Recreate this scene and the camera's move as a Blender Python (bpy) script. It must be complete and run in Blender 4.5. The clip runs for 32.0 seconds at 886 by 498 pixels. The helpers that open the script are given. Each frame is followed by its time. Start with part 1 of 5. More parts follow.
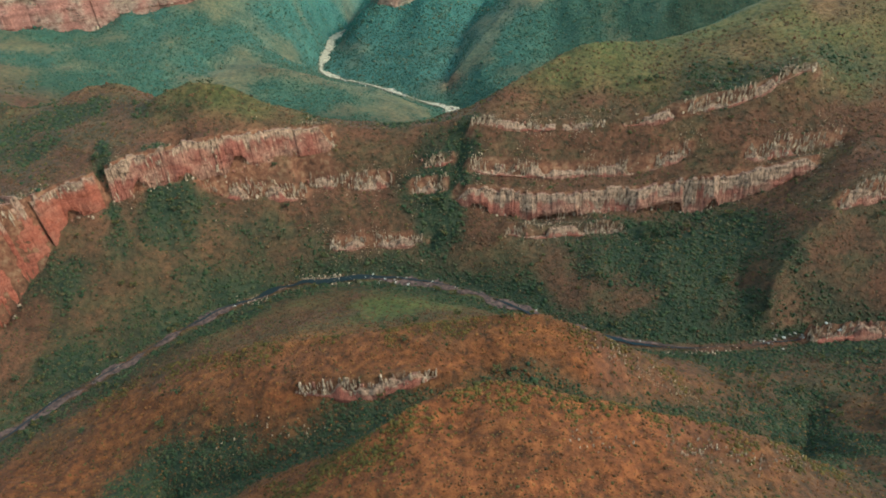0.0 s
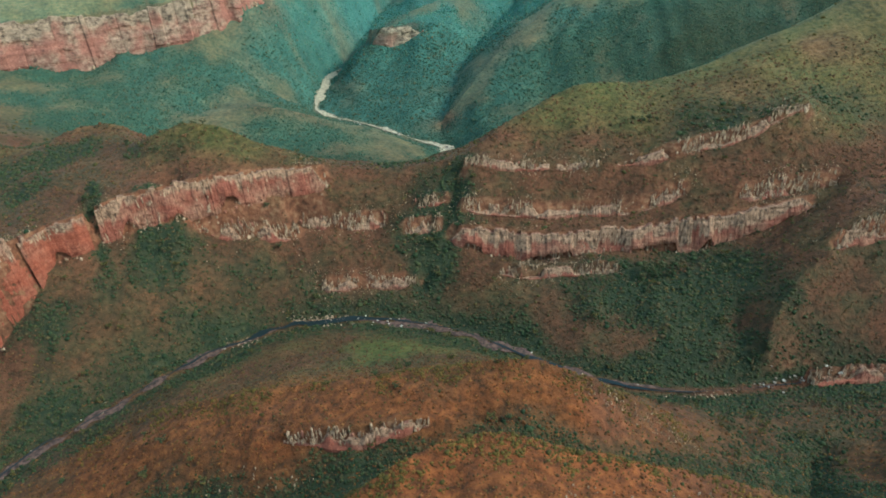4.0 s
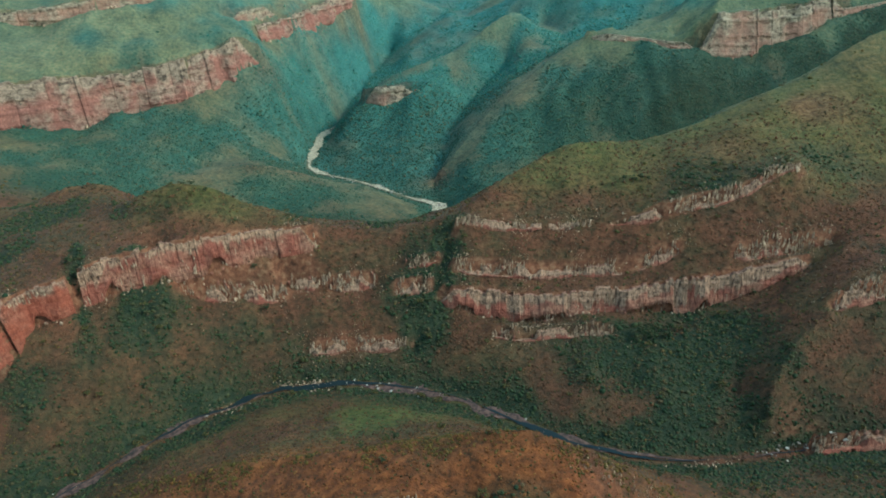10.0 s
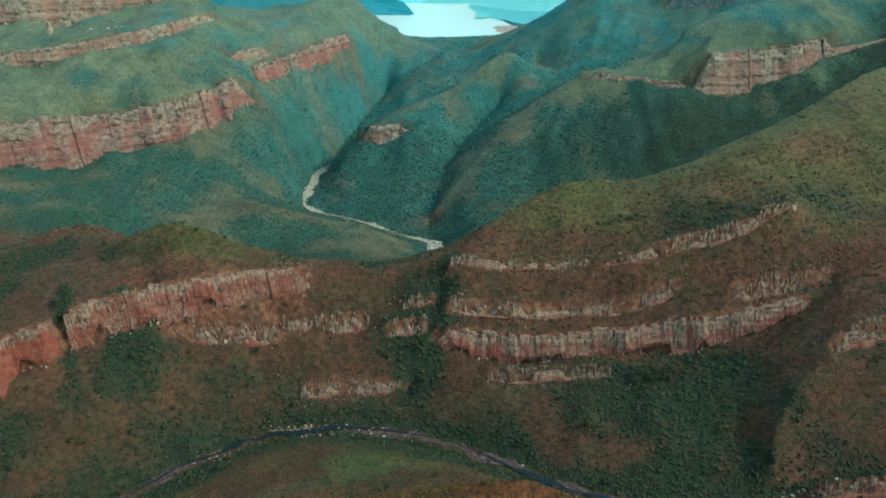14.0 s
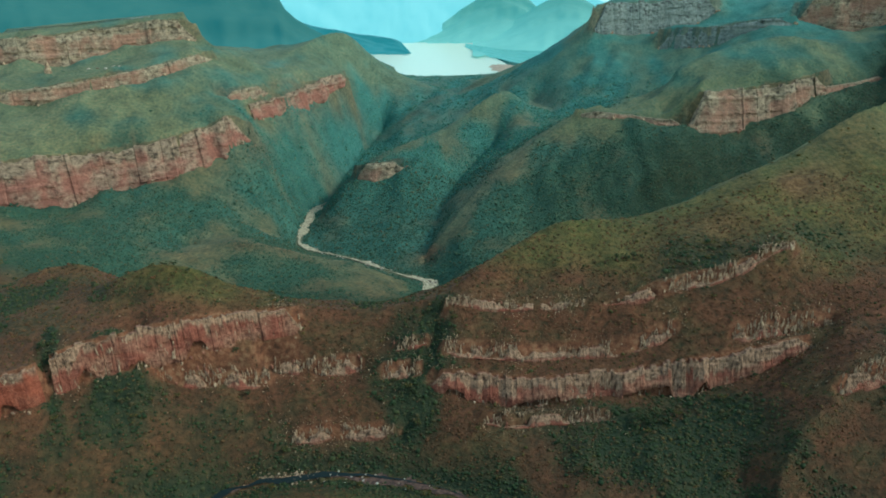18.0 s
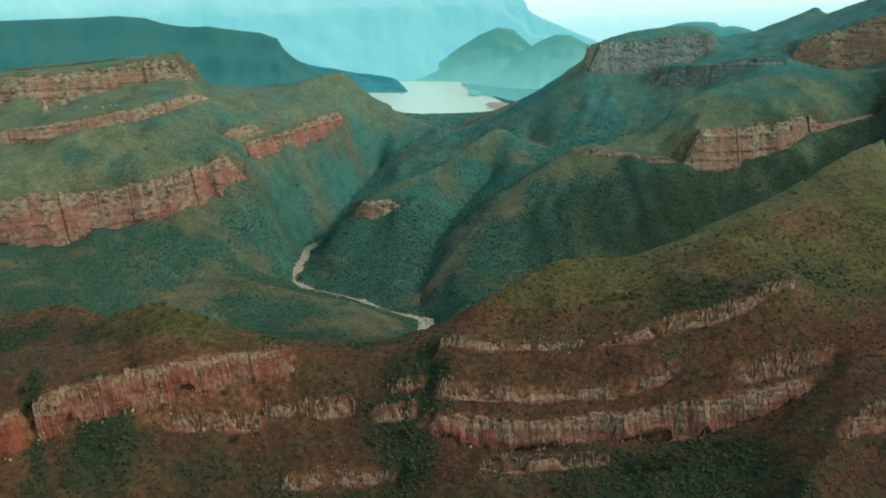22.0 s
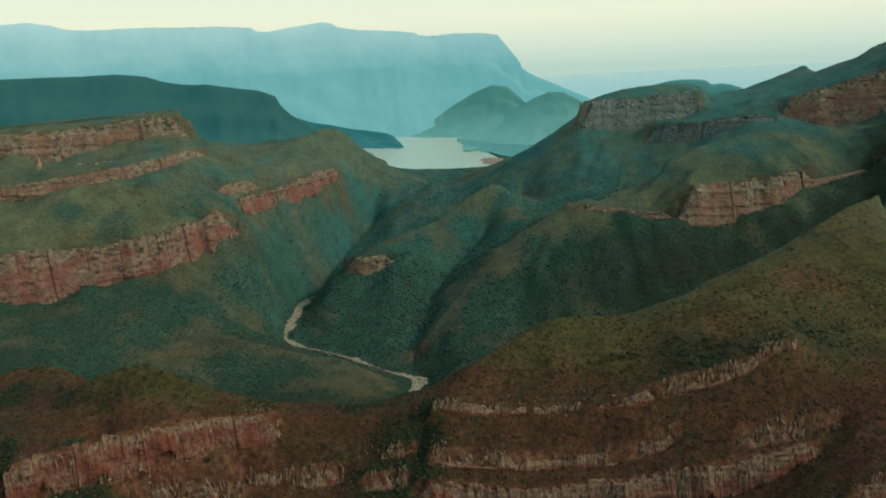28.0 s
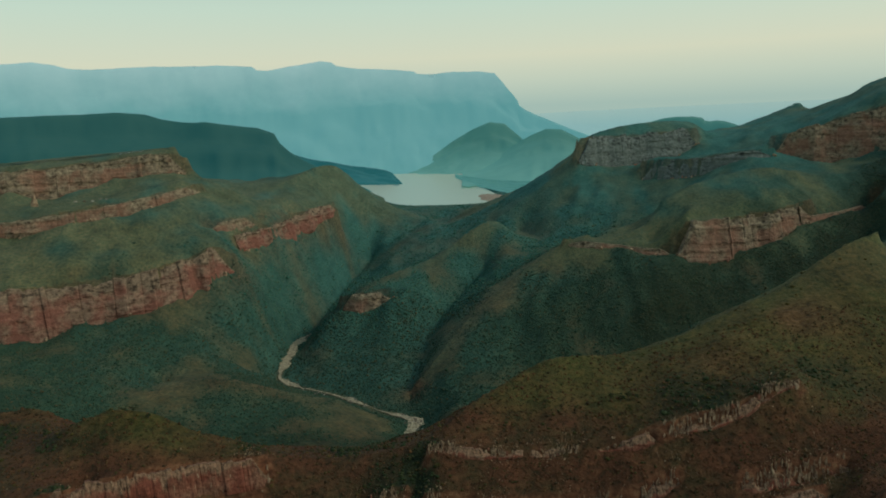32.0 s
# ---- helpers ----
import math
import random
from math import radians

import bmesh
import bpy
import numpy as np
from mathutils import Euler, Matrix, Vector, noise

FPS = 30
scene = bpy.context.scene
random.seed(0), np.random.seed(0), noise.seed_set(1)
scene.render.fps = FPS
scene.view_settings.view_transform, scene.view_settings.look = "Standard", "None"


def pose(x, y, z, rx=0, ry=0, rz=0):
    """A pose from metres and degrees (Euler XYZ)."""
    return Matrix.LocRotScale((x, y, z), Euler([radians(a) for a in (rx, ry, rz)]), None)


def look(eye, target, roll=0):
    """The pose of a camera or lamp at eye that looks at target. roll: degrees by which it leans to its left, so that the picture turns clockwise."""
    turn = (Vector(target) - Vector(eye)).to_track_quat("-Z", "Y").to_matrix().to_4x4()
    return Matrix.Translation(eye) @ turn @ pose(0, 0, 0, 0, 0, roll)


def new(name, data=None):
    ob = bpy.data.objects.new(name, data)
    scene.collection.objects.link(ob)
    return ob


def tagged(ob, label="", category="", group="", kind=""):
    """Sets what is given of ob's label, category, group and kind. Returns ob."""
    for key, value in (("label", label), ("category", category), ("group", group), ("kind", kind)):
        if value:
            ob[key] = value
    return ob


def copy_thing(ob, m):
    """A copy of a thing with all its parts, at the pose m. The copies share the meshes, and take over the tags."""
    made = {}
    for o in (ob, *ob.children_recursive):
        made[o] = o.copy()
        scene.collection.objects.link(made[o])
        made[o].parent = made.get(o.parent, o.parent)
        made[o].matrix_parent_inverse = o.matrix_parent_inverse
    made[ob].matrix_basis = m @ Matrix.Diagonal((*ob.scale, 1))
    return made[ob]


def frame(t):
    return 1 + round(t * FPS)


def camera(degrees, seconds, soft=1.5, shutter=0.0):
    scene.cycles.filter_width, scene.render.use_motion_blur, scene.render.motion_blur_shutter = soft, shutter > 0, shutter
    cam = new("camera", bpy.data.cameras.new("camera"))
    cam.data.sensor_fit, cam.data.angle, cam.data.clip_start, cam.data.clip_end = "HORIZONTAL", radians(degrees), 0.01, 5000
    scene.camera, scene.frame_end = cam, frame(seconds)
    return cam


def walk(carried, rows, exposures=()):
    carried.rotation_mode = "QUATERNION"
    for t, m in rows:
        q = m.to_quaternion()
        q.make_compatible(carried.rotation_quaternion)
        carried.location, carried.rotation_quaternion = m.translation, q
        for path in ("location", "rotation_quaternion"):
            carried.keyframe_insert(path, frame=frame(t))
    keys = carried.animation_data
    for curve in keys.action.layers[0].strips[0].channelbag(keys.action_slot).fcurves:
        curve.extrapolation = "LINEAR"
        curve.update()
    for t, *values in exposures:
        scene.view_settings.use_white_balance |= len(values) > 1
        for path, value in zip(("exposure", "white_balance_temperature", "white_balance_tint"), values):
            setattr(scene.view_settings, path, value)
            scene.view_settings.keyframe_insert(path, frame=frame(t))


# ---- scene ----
# ---- camera: a drone that flies forward, drifts right and tilts up ----
cam = camera(66.06, 32.0, 1.9)
ROWS = [  # seconds, x, y, z, yaw, pitch, roll
    (0, 2.02, 1.44, 452.12, 1.147, -35.230, -2.686),
    (1, 2.65, 4.18, 452.30, 1.003, -34.514, -2.624),
    (2, 3.35, 6.92, 452.47, 0.865, -33.794, -2.571),
    (3, 4.10, 9.66, 452.63, 0.734, -33.072, -2.525),
    (4.5, 5.29, 13.76, 452.84, 0.549, -31.982, -2.469),
    (6, 6.54, 17.87, 453.03, 0.373, -30.888, -2.425),
    (7, 7.39, 20.61, 453.15, 0.262, -30.155, -2.402),
    (8, 8.25, 23.35, 453.27, 0.153, -29.421, -2.382),
    (9, 9.12, 26.10, 453.38, 0.047, -28.686, -2.365),
    (10, 9.98, 28.85, 453.49, -0.056, -27.949, -2.352),
    (11, 10.83, 31.61, 453.59, -0.158, -27.211, -2.340),
    (12, 11.68, 34.37, 453.69, -0.257, -26.472, -2.331),
    (13, 12.51, 37.14, 453.79, -0.356, -25.732, -2.323),
    (14, 13.33, 39.91, 453.89, -0.453, -24.992, -2.316),
    (15.5, 14.53, 44.07, 454.04, -0.596, -23.880, -2.307),
    (17, 15.70, 48.23, 454.19, -0.737, -22.767, -2.300),
    (18, 16.48, 51.01, 454.28, -0.830, -22.025, -2.296),
    (19, 17.24, 53.78, 454.38, -0.922, -21.282, -2.292),
    (20, 18.00, 56.55, 454.48, -1.013, -20.539, -2.289),
    (21, 18.77, 59.31, 454.58, -1.102, -19.797, -2.286),
    (22, 19.54, 62.07, 454.68, -1.189, -19.054, -2.284),
    (23, 20.33, 64.82, 454.78, -1.274, -18.310, -2.282),
    (24, 21.14, 67.55, 454.87, -1.357, -17.567, -2.282),
    (25, 21.99, 70.28, 454.97, -1.437, -16.823, -2.282),
    (26.5, 23.34, 74.32, 455.10, -1.551, -15.707, -2.286),
    (28, 24.82, 78.31, 455.23, -1.655, -14.590, -2.295),
    (29, 25.89, 80.94, 455.31, -1.718, -13.845, -2.304),
    (30, 27.06, 83.54, 455.38, -1.776, -13.099, -2.316),
    (31, 28.32, 86.10, 455.44, -1.826, -12.352, -2.333),
    (32, 29.71, 88.62, 455.50, -1.870, -11.605, -2.353),
]
EXPOSURES = [(0, 0.82, 4900, 2), (8, 0.58, 4600, -3), (14, 0.30, 4430, -7), (20, 0.03, 4900, -5), (26, -0.45, 5250, -2), (32, -1.15, 5300, -1)]  # seconds, stops, kelvin, tint
walk(cam, [(t, pose(x, y, z, 90 + pitch, 0, yaw) @ pose(0, 0, 0, 0, 0, roll)) for t, x, y, z, yaw, pitch, roll in ROWS], EXPOSURES)

# ---- world, sun ----
SUN_AZ, SUN_EL = 104.0, 38.0  # degrees clockwise from +y, above the horizon
world = bpy.data.worlds.new("hazy_sky")
scene.world = world
world.use_nodes = True
wn, wl = world.node_tree.nodes, world.node_tree.links
sky = wn.new("ShaderNodeTexSky")
sky.sky_type, sky.sun_disc = "NISHITA", False
sky.sun_elevation, sky.sun_rotation = radians(SUN_EL), radians(SUN_AZ)
sky.air_density, sky.dust_density, sky.ozone_density, sky.altitude = 1.0, 1.2, 1.5, 300
tint = wn.new("ShaderNodeMix")
tint.data_type, tint.blend_type = "RGBA", "MULTIPLY"
tint.inputs[0].default_value = 1.0
tint.inputs[7].default_value = (0.95, 0.95, 0.74, 1)
wl.new(sky.outputs[0], tint.inputs[6])
veil = wn.new("ShaderNodeMix")  # thin bright overcast before the blue
veil.data_type = "RGBA"
where = wn.new("ShaderNodeTexCoord")
rise = wn.new("ShaderNodeSeparateXYZ")
wl.new(where.outputs["Generated"], rise.inputs[0])
thin = wn.new("ShaderNodeMapRange")  # the veil thins upwards, all round alike
thin.inputs[1].default_value, thin.inputs[2].default_value, thin.inputs[3].default_value, thin.inputs[4].default_value = 0.14, 0.45, 0.95, 0.12
wl.new(rise.outputs[2], thin.inputs[0])
wl.new(thin.outputs[0], veil.inputs[0])
haze = wn.new("ShaderNodeValToRGB")  # pale haze on the horizon, a cream band over it, greener and dimmer higher up
HAZE = ((0.0, (0.66, 0.72, 0.55)), (0.035, (0.92, 0.86, 0.60)), (0.07, (1.14, 0.96, 0.62)), (0.14, (0.98, 0.98, 0.69)), (0.32, (0.76, 0.74, 0.53)))
while len(haze.color_ramp.elements) < len(HAZE):
    haze.color_ramp.elements.new(0.5)
for stop, (at_, col_) in zip(haze.color_ramp.elements, HAZE):
    stop.position, stop.color = at_, (*col_, 1)
wl.new(rise.outputs[2], haze.inputs[0])
bright = wn.new("ShaderNodeVectorMath")
bright.operation = "SCALE"
bright.inputs["Scale"].default_value = 5.4
wl.new(haze.outputs[0], bright.inputs[0])
wl.new(bright.outputs[0], veil.inputs[7])
wl.new(tint.outputs[2], veil.inputs[6])
wl.new(veil.outputs[2], wn["Background"].inputs[0])
wn["Background"].inputs[1].default_value = 0.28
sun = new("sun", bpy.data.lights.new("sun", "SUN"))
sun.data.energy, sun.data.angle, sun.data.color = 2.0, radians(10.0), (1.0, 0.84, 0.62)
az, el = radians(SUN_AZ), radians(SUN_EL)
toward = Vector((math.sin(az) * math.cos(el), math.cos(az) * math.cos(el), math.sin(el)))
sun.matrix_world = look(toward * 6000, (0, 0, 0))

# ---- materials ----
def material(name, rough=0.95):
    m = bpy.data.materials.new(name)
    m.use_nodes = True
    b = m.node_tree.nodes["Principled BSDF"]
    b.inputs["Roughness"].default_value = rough
    b.inputs["Specular IOR Level"].default_value = 0.2
    return m, m.node_tree.nodes, m.node_tree.links, b


def ramp(nt, stops):
    r = nt.new("ShaderNodeValToRGB")
    e = r.color_ramp.elements
    while len(e) < len(stops):
        e.new(0.5)
    for el_, (p, c) in zip(e, stops):
        el_.position, el_.color = p, (*c, 1)
    return r


def noise_tex(nt, ln, scale, detail=4.0, stretch=None, rough=0.6):
    """A noise in world metres; stretch scales its axes."""
    geo = nt.new("ShaderNodeNewGeometry")
    t = nt.new("ShaderNodeTexNoise")
    t.inputs["Scale"].default_value, t.inputs["Detail"].default_value, t.inputs["Roughness"].default_value = scale, detail, rough
    if stretch:
        mp = nt.new("ShaderNodeMapping")
        mp.inputs["Scale"].default_value = stretch
        ln.new(geo.outputs["Position"], mp.inputs[0])
        ln.new(mp.outputs[0], t.inputs["Vector"])
    else:
        ln.new(geo.outputs["Position"], t.inputs["Vector"])
    return t.outputs["Fac"]


def mix(nt, ln, fac, a, b, blend="MIX"):
    m = nt.new("ShaderNodeMix")
    m.data_type, m.blend_type = "RGBA", blend
    for sock, v in ((m.inputs[0], fac), (m.inputs[6], a), (m.inputs[7], b)):
        if isinstance(v, (int, float)):
            sock.default_value = v
        elif isinstance(v, tuple):
            sock.default_value = (*v, 1)
        else:
            ln.new(v, sock)
    return m.outputs[2]


def bump(nt, ln, height, b, strength, dist):
    n = nt.new("ShaderNodeBump")
    n.inputs["Strength"].default_value, n.inputs["Distance"].default_value = strength, dist
    ln.new(height, n.inputs["Height"])
    ln.new(n.outputs[0], b.inputs["Normal"])


def attr(nt, name):
    a = nt.new("ShaderNodeAttribute")
    a.attribute_name = name
    return a.outputs["Fac"]


def ground_material():
    m, nt, ln, b = material("veld_ground")
    fine, mid, wide = noise_tex(nt, ln, 0.16, 6), noise_tex(nt, ln, 0.03, 5), noise_tex(nt, ln, 0.006, 4)
    dry = ramp(nt, [(0.30, (0.0415, 0.0183, 0.00673)), (0.48, (0.133, 0.0412, 0.011)), (0.70, (0.248, 0.0801, 0.0195))])
    scrub = ramp(nt, [(0.3, (0.0444, 0.0276, 0.0126)), (0.5, (0.105, 0.0428, 0.0196)), (0.72, (0.157, 0.065, 0.0299))])
    grass = ramp(nt, [(0.3, (0.036, 0.044, 0.011)), (0.5, (0.082, 0.090, 0.019)), (0.72, (0.142, 0.116, 0.030))])
    wood = ramp(nt, [(0.3, (0.014, 0.0202, 0.00976)), (0.5, (0.0296, 0.036, 0.0162)), (0.72, (0.0583, 0.0504, 0.0207))])
    soil = ramp(nt, [(0.3, (0.07, 0.0288, 0.0144)), (0.5, (0.171, 0.0662, 0.0306)), (0.7, (0.257, 0.137, 0.0691))])
    # far woods are lighter and bluer, then pale teal: haze put into the colour
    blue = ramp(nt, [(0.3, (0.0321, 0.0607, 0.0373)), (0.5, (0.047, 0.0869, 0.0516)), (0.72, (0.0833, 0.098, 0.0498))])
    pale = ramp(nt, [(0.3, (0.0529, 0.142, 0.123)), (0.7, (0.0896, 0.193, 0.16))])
    for r in (dry, scrub, grass, wood, soil, blue, pale):
        ln.new(fine, r.inputs[0])
    blotch = ramp(nt, [(0.47, (0.0, 0.0, 0.0)), (0.60, (0.46, 0.46, 0.46))])  # green growth among the brown scrub
    ln.new(noise_tex(nt, ln, 0.017, 5, (1, 1, 1.6)), blotch.inputs[0])
    leafy = ramp(nt, [(0.3, (0.022, 0.034, 0.013)), (0.5, (0.050, 0.056, 0.020)), (0.72, (0.095, 0.076, 0.030))])
    ln.new(fine, leafy.inputs[0])
    c = mix(nt, ln, blotch.outputs[0], scrub.outputs[0], leafy.outputs[0])
    c = mix(nt, ln, attr(nt, "dry"), c, dry.outputs[0])
    sage = ramp(nt, [(0.3, (0.072, 0.086, 0.048)), (0.5, (0.148, 0.138, 0.062)), (0.72, (0.220, 0.170, 0.078))])
    ln.new(fine, sage.inputs[0])
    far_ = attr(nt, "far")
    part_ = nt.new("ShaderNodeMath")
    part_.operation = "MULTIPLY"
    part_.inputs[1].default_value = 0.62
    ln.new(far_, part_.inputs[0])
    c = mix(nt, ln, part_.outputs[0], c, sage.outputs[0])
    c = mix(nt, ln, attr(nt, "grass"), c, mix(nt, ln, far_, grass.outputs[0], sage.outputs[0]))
    c = mix(nt, ln, attr(nt, "wood"), c, mix(nt, ln, attr(nt, "haze_tint"), mix(nt, ln, far_, wood.outputs[0], blue.outputs[0]), pale.outputs[0]))
    # part of the haze colour goes over all far cover
    haze_share = nt.new("ShaderNodeMath")
    haze_share.operation = "MULTIPLY"
    haze_share.inputs[1].default_value = 0.38
    ln.new(attr(nt, "haze_tint"), haze_share.inputs[0])
    c = mix(nt, ln, haze_share.outputs[0], c, pale.outputs[0])
    c = mix(nt, ln, attr(nt, "bare"), c, soil.outputs[0])
    tone = ramp(nt, [(0.3, (0.72, 0.74, 0.72)), (0.7, (1.2, 1.16, 1.1))])
    ln.new(mid, tone.inputs[0])
    c = mix(nt, ln, 1.0, c, tone.outputs[0], "MULTIPLY")
    tone2 = ramp(nt, [(0.3, (0.8, 0.86, 0.84)), (0.7, (1.15, 1.1, 1.05))])
    ln.new(wide, tone2.inputs[0])
    c = mix(nt, ln, 1.0, c, tone2.outputs[0], "MULTIPLY")
    ln.new(c, b.inputs["Base Color"])
    bump(nt, ln, fine, b, 0.9, 3.0)
    return m


def rock_material(name, red, tan, far_=False, spread_=0.55):
    """Bedded sandstone: red faces, a tan weathered rim where the mesh says so, thin bedding lines, joints, dark streaks."""
    m, nt, ln, b = material(name, 0.9)
    k = 0.35 if far_ else 1.0
    streak = noise_tex(nt, ln, 0.38 * k, 6, (0.7, 0.7, 1.1) if far_ else (1, 1, 0.30), 0.7)
    bed = noise_tex(nt, ln, 0.10 * k, 4, (0.12, 0.12, 1.6))
    joint = noise_tex(nt, ln, 0.12 * k, 3, (1, 1, 0.10))
    patch = noise_tex(nt, ln, 0.03 * (0.6 if far_ else 1), 4)
    grain = noise_tex(nt, ln, 0.9 * k, 4)
    base = ramp(nt, [(0.30, tuple(v * 0.55 for v in red)), (0.44, tuple(v * 0.88 for v in red)), (0.58, red), (0.74, tuple(min(0.6, a * 0.7 + c * 0.5) for a, c in zip(red, tan)))])
    pale = ramp(nt, [(0.38, tuple(v * 0.22 for v in tan)), (0.47, tuple(v * 0.7 for v in tan)), (0.55, tan), (0.74, tuple(min(0.62, v * 1.3) for v in tan))])
    ln.new(streak, base.inputs[0])
    ln.new(streak, pale.inputs[0])
    spread = ramp(nt, [(0.44, (0.0, 0.0, 0.0)), (0.60, (spread_, spread_, spread_))])
    ln.new(patch, spread.inputs[0])
    rim = nt.new("ShaderNodeMath")
    rim.operation, rim.use_clamp = "ADD", True
    ln.new(attr(nt, "rim"), rim.inputs[0])
    ln.new(spread.outputs[0], rim.inputs[1])
    c = mix(nt, ln, rim.outputs[0], base.outputs[0], pale.outputs[0])
    for n_, dark, share in ((bed, (0.45, 0.41, 0.39), 0.28 if far_ else 0.3), (joint, (0.40, 0.36, 0.34), 0.14 if far_ else 0.16)):
        lines = ramp(nt, [(0.42, (1, 1, 1)), (0.485, dark), (0.54, (1, 1, 1)), (0.64, (1.12, 1.08, 1.0))])
        ln.new(n_, lines.inputs[0])
        c = mix(nt, ln, share, c, lines.outputs[0], "MULTIPLY")
    tone = ramp(nt, [(0.35, (0.7, 0.7, 0.7)), (0.65, (1.2, 1.18, 1.15))])
    ln.new(grain, tone.inputs[0])
    c = mix(nt, ln, 0.8, c, tone.outputs[0], "MULTIPLY")
    ln.new(c, b.inputs["Base Color"])
    bump(nt, ln, streak, b, 0.7, 2.0)
    return m


def bush_material(name, stops):
    m, nt, ln, b = material(name)
    geo = nt.new("ShaderNodeNewGeometry")
    r = ramp(nt, stops)
    ln.new(geo.outputs["Random Per Island"], r.inputs[0])
    n = noise_tex(nt, ln, 0.9, 3)
    t = ramp(nt, [(0.3, (0.78, 0.8, 0.78)), (0.7, (1.15, 1.13, 1.1))])
    ln.new(n, t.inputs[0])
    ln.new(mix(nt, ln, 1.0, r.outputs[0], t.outputs[0], "MULTIPLY"), b.inputs["Base Color"])
    return m


def water_material(name, tint_, rough=0.08, gloss=0.5):
    m, nt, ln, b = material(name, rough)
    b.inputs["Base Color"].default_value = (*tint_, 1)
    b.inputs["Specular IOR Level"].default_value = gloss
    n = noise_tex(nt, ln, 0.08, 4)
    bump(nt, ln, n, b, 0.12, 1.0)
    return m


def pale_stone_material():
    m, nt, ln, b = material("pale_boulder", 0.85)
    info = nt.new("ShaderNodeObjectInfo")
    r = ramp(nt, [(0.0, (0.16, 0.11, 0.075)), (0.5, (0.30, 0.23, 0.16)), (1.0, (0.58, 0.50, 0.37))])
    ln.new(info.outputs["Random"], r.inputs[0])
    n = noise_tex(nt, ln, 0.5, 4)
    t = ramp(nt, [(0.3, (0.6, 0.58, 0.55)), (0.7, (1.15, 1.15, 1.15))])
    ln.new(n, t.inputs[0])
    ln.new(mix(nt, ln, 1.0, r.outputs[0], t.outputs[0], "MULTIPLY"), b.inputs["Base Color"])
    return m


def bed_material(name, dark, light):
    m, nt, ln, b = material(name, 0.9)
    n = noise_tex(nt, ln, 0.22, 6)
    r = ramp(nt, [(0.36, dark), (0.5, tuple((a + c_) / 2 for a, c_ in zip(dark, light))), (0.62, light)])
    ln.new(n, r.inputs[0])
    ln.new(r.outputs[0], b.inputs["Base Color"])
    bump(nt, ln, n, b, 0.8, 1.0)
    return m


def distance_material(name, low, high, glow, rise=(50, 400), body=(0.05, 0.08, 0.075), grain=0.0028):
    """Far country seen through miles of bright air: a backdrop that glows softly as haze."""
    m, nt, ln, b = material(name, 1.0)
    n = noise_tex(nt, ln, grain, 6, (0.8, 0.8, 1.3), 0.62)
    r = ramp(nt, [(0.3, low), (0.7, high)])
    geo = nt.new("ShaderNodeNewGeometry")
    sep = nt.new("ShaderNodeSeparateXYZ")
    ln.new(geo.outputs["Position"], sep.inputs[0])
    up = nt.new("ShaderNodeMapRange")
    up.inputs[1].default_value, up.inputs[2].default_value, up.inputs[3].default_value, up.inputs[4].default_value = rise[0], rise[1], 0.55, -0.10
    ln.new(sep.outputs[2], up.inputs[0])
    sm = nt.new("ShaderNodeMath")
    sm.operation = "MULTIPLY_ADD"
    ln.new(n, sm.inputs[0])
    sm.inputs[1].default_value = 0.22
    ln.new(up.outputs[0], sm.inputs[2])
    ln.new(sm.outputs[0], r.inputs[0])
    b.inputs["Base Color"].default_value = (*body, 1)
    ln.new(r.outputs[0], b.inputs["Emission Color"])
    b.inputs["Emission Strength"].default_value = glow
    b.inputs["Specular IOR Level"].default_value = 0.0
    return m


M_RED = rock_material("smooth_red_sandstone", (0.275, 0.076, 0.036), (0.33, 0.19, 0.11), False, 0.22)
# M_PINK is the red stone of far cliffs, paled for haze
M_GROUND, M_FACE, M_PINK = ground_material(), rock_material("red_sandstone", (0.26, 0.083, 0.046), (0.36, 0.21, 0.118)), rock_material("hazed_pink_sandstone", (0.30, 0.125, 0.080), (0.33, 0.225, 0.14), True, 0.75)
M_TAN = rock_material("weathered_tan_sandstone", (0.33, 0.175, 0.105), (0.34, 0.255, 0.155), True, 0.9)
# grey-green puts the haze before the dome into its rock colour
M_GREY = rock_material("hazed_grey_sandstone", (0.185, 0.20, 0.165), (0.23, 0.245, 0.205), True, 1.0)
M_BUSH = bush_material("bush_leaves", [(0.0, (0.0387, 0.0452, 0.0121)), (0.4, (0.0581, 0.0541, 0.0135)), (0.7, (0.0848, 0.0628, 0.0149)), (1.0, (0.124, 0.073, 0.0195))])
M_WOODS = bush_material("woodland_leaves", [(0.0, (0.0239, 0.0367, 0.0137)), (0.45, (0.0367, 0.0489, 0.0157)), (0.75, (0.0514, 0.0542, 0.0186)), (0.9, (0.0698, 0.0542, 0.0208)), (1.0, (0.0884, 0.0577, 0.0229))])
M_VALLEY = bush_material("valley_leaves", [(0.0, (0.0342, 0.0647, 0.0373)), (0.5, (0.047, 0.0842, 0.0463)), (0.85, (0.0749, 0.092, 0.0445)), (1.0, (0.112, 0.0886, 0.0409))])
# leaves of the far woods, with the haze in their colour
M_HAZED_LEAVES = bush_material("hazed_leaves", [(0.0, (0.0493, 0.12, 0.0808)), (0.5, (0.0623, 0.151, 0.0988)), (0.85, (0.0909, 0.158, 0.0941)), (1.0, (0.143, 0.153, 0.0808))])
M_SCRUB = bush_material("scrub_leaves", [(0.0, (0.0414, 0.0318, 0.013)), (0.35, (0.0745, 0.0367, 0.0146)), (0.65, (0.116, 0.0501, 0.0199)), (0.85, (0.153, 0.0734, 0.0281)), (1.0, (0.0497, 0.0494, 0.0162))])
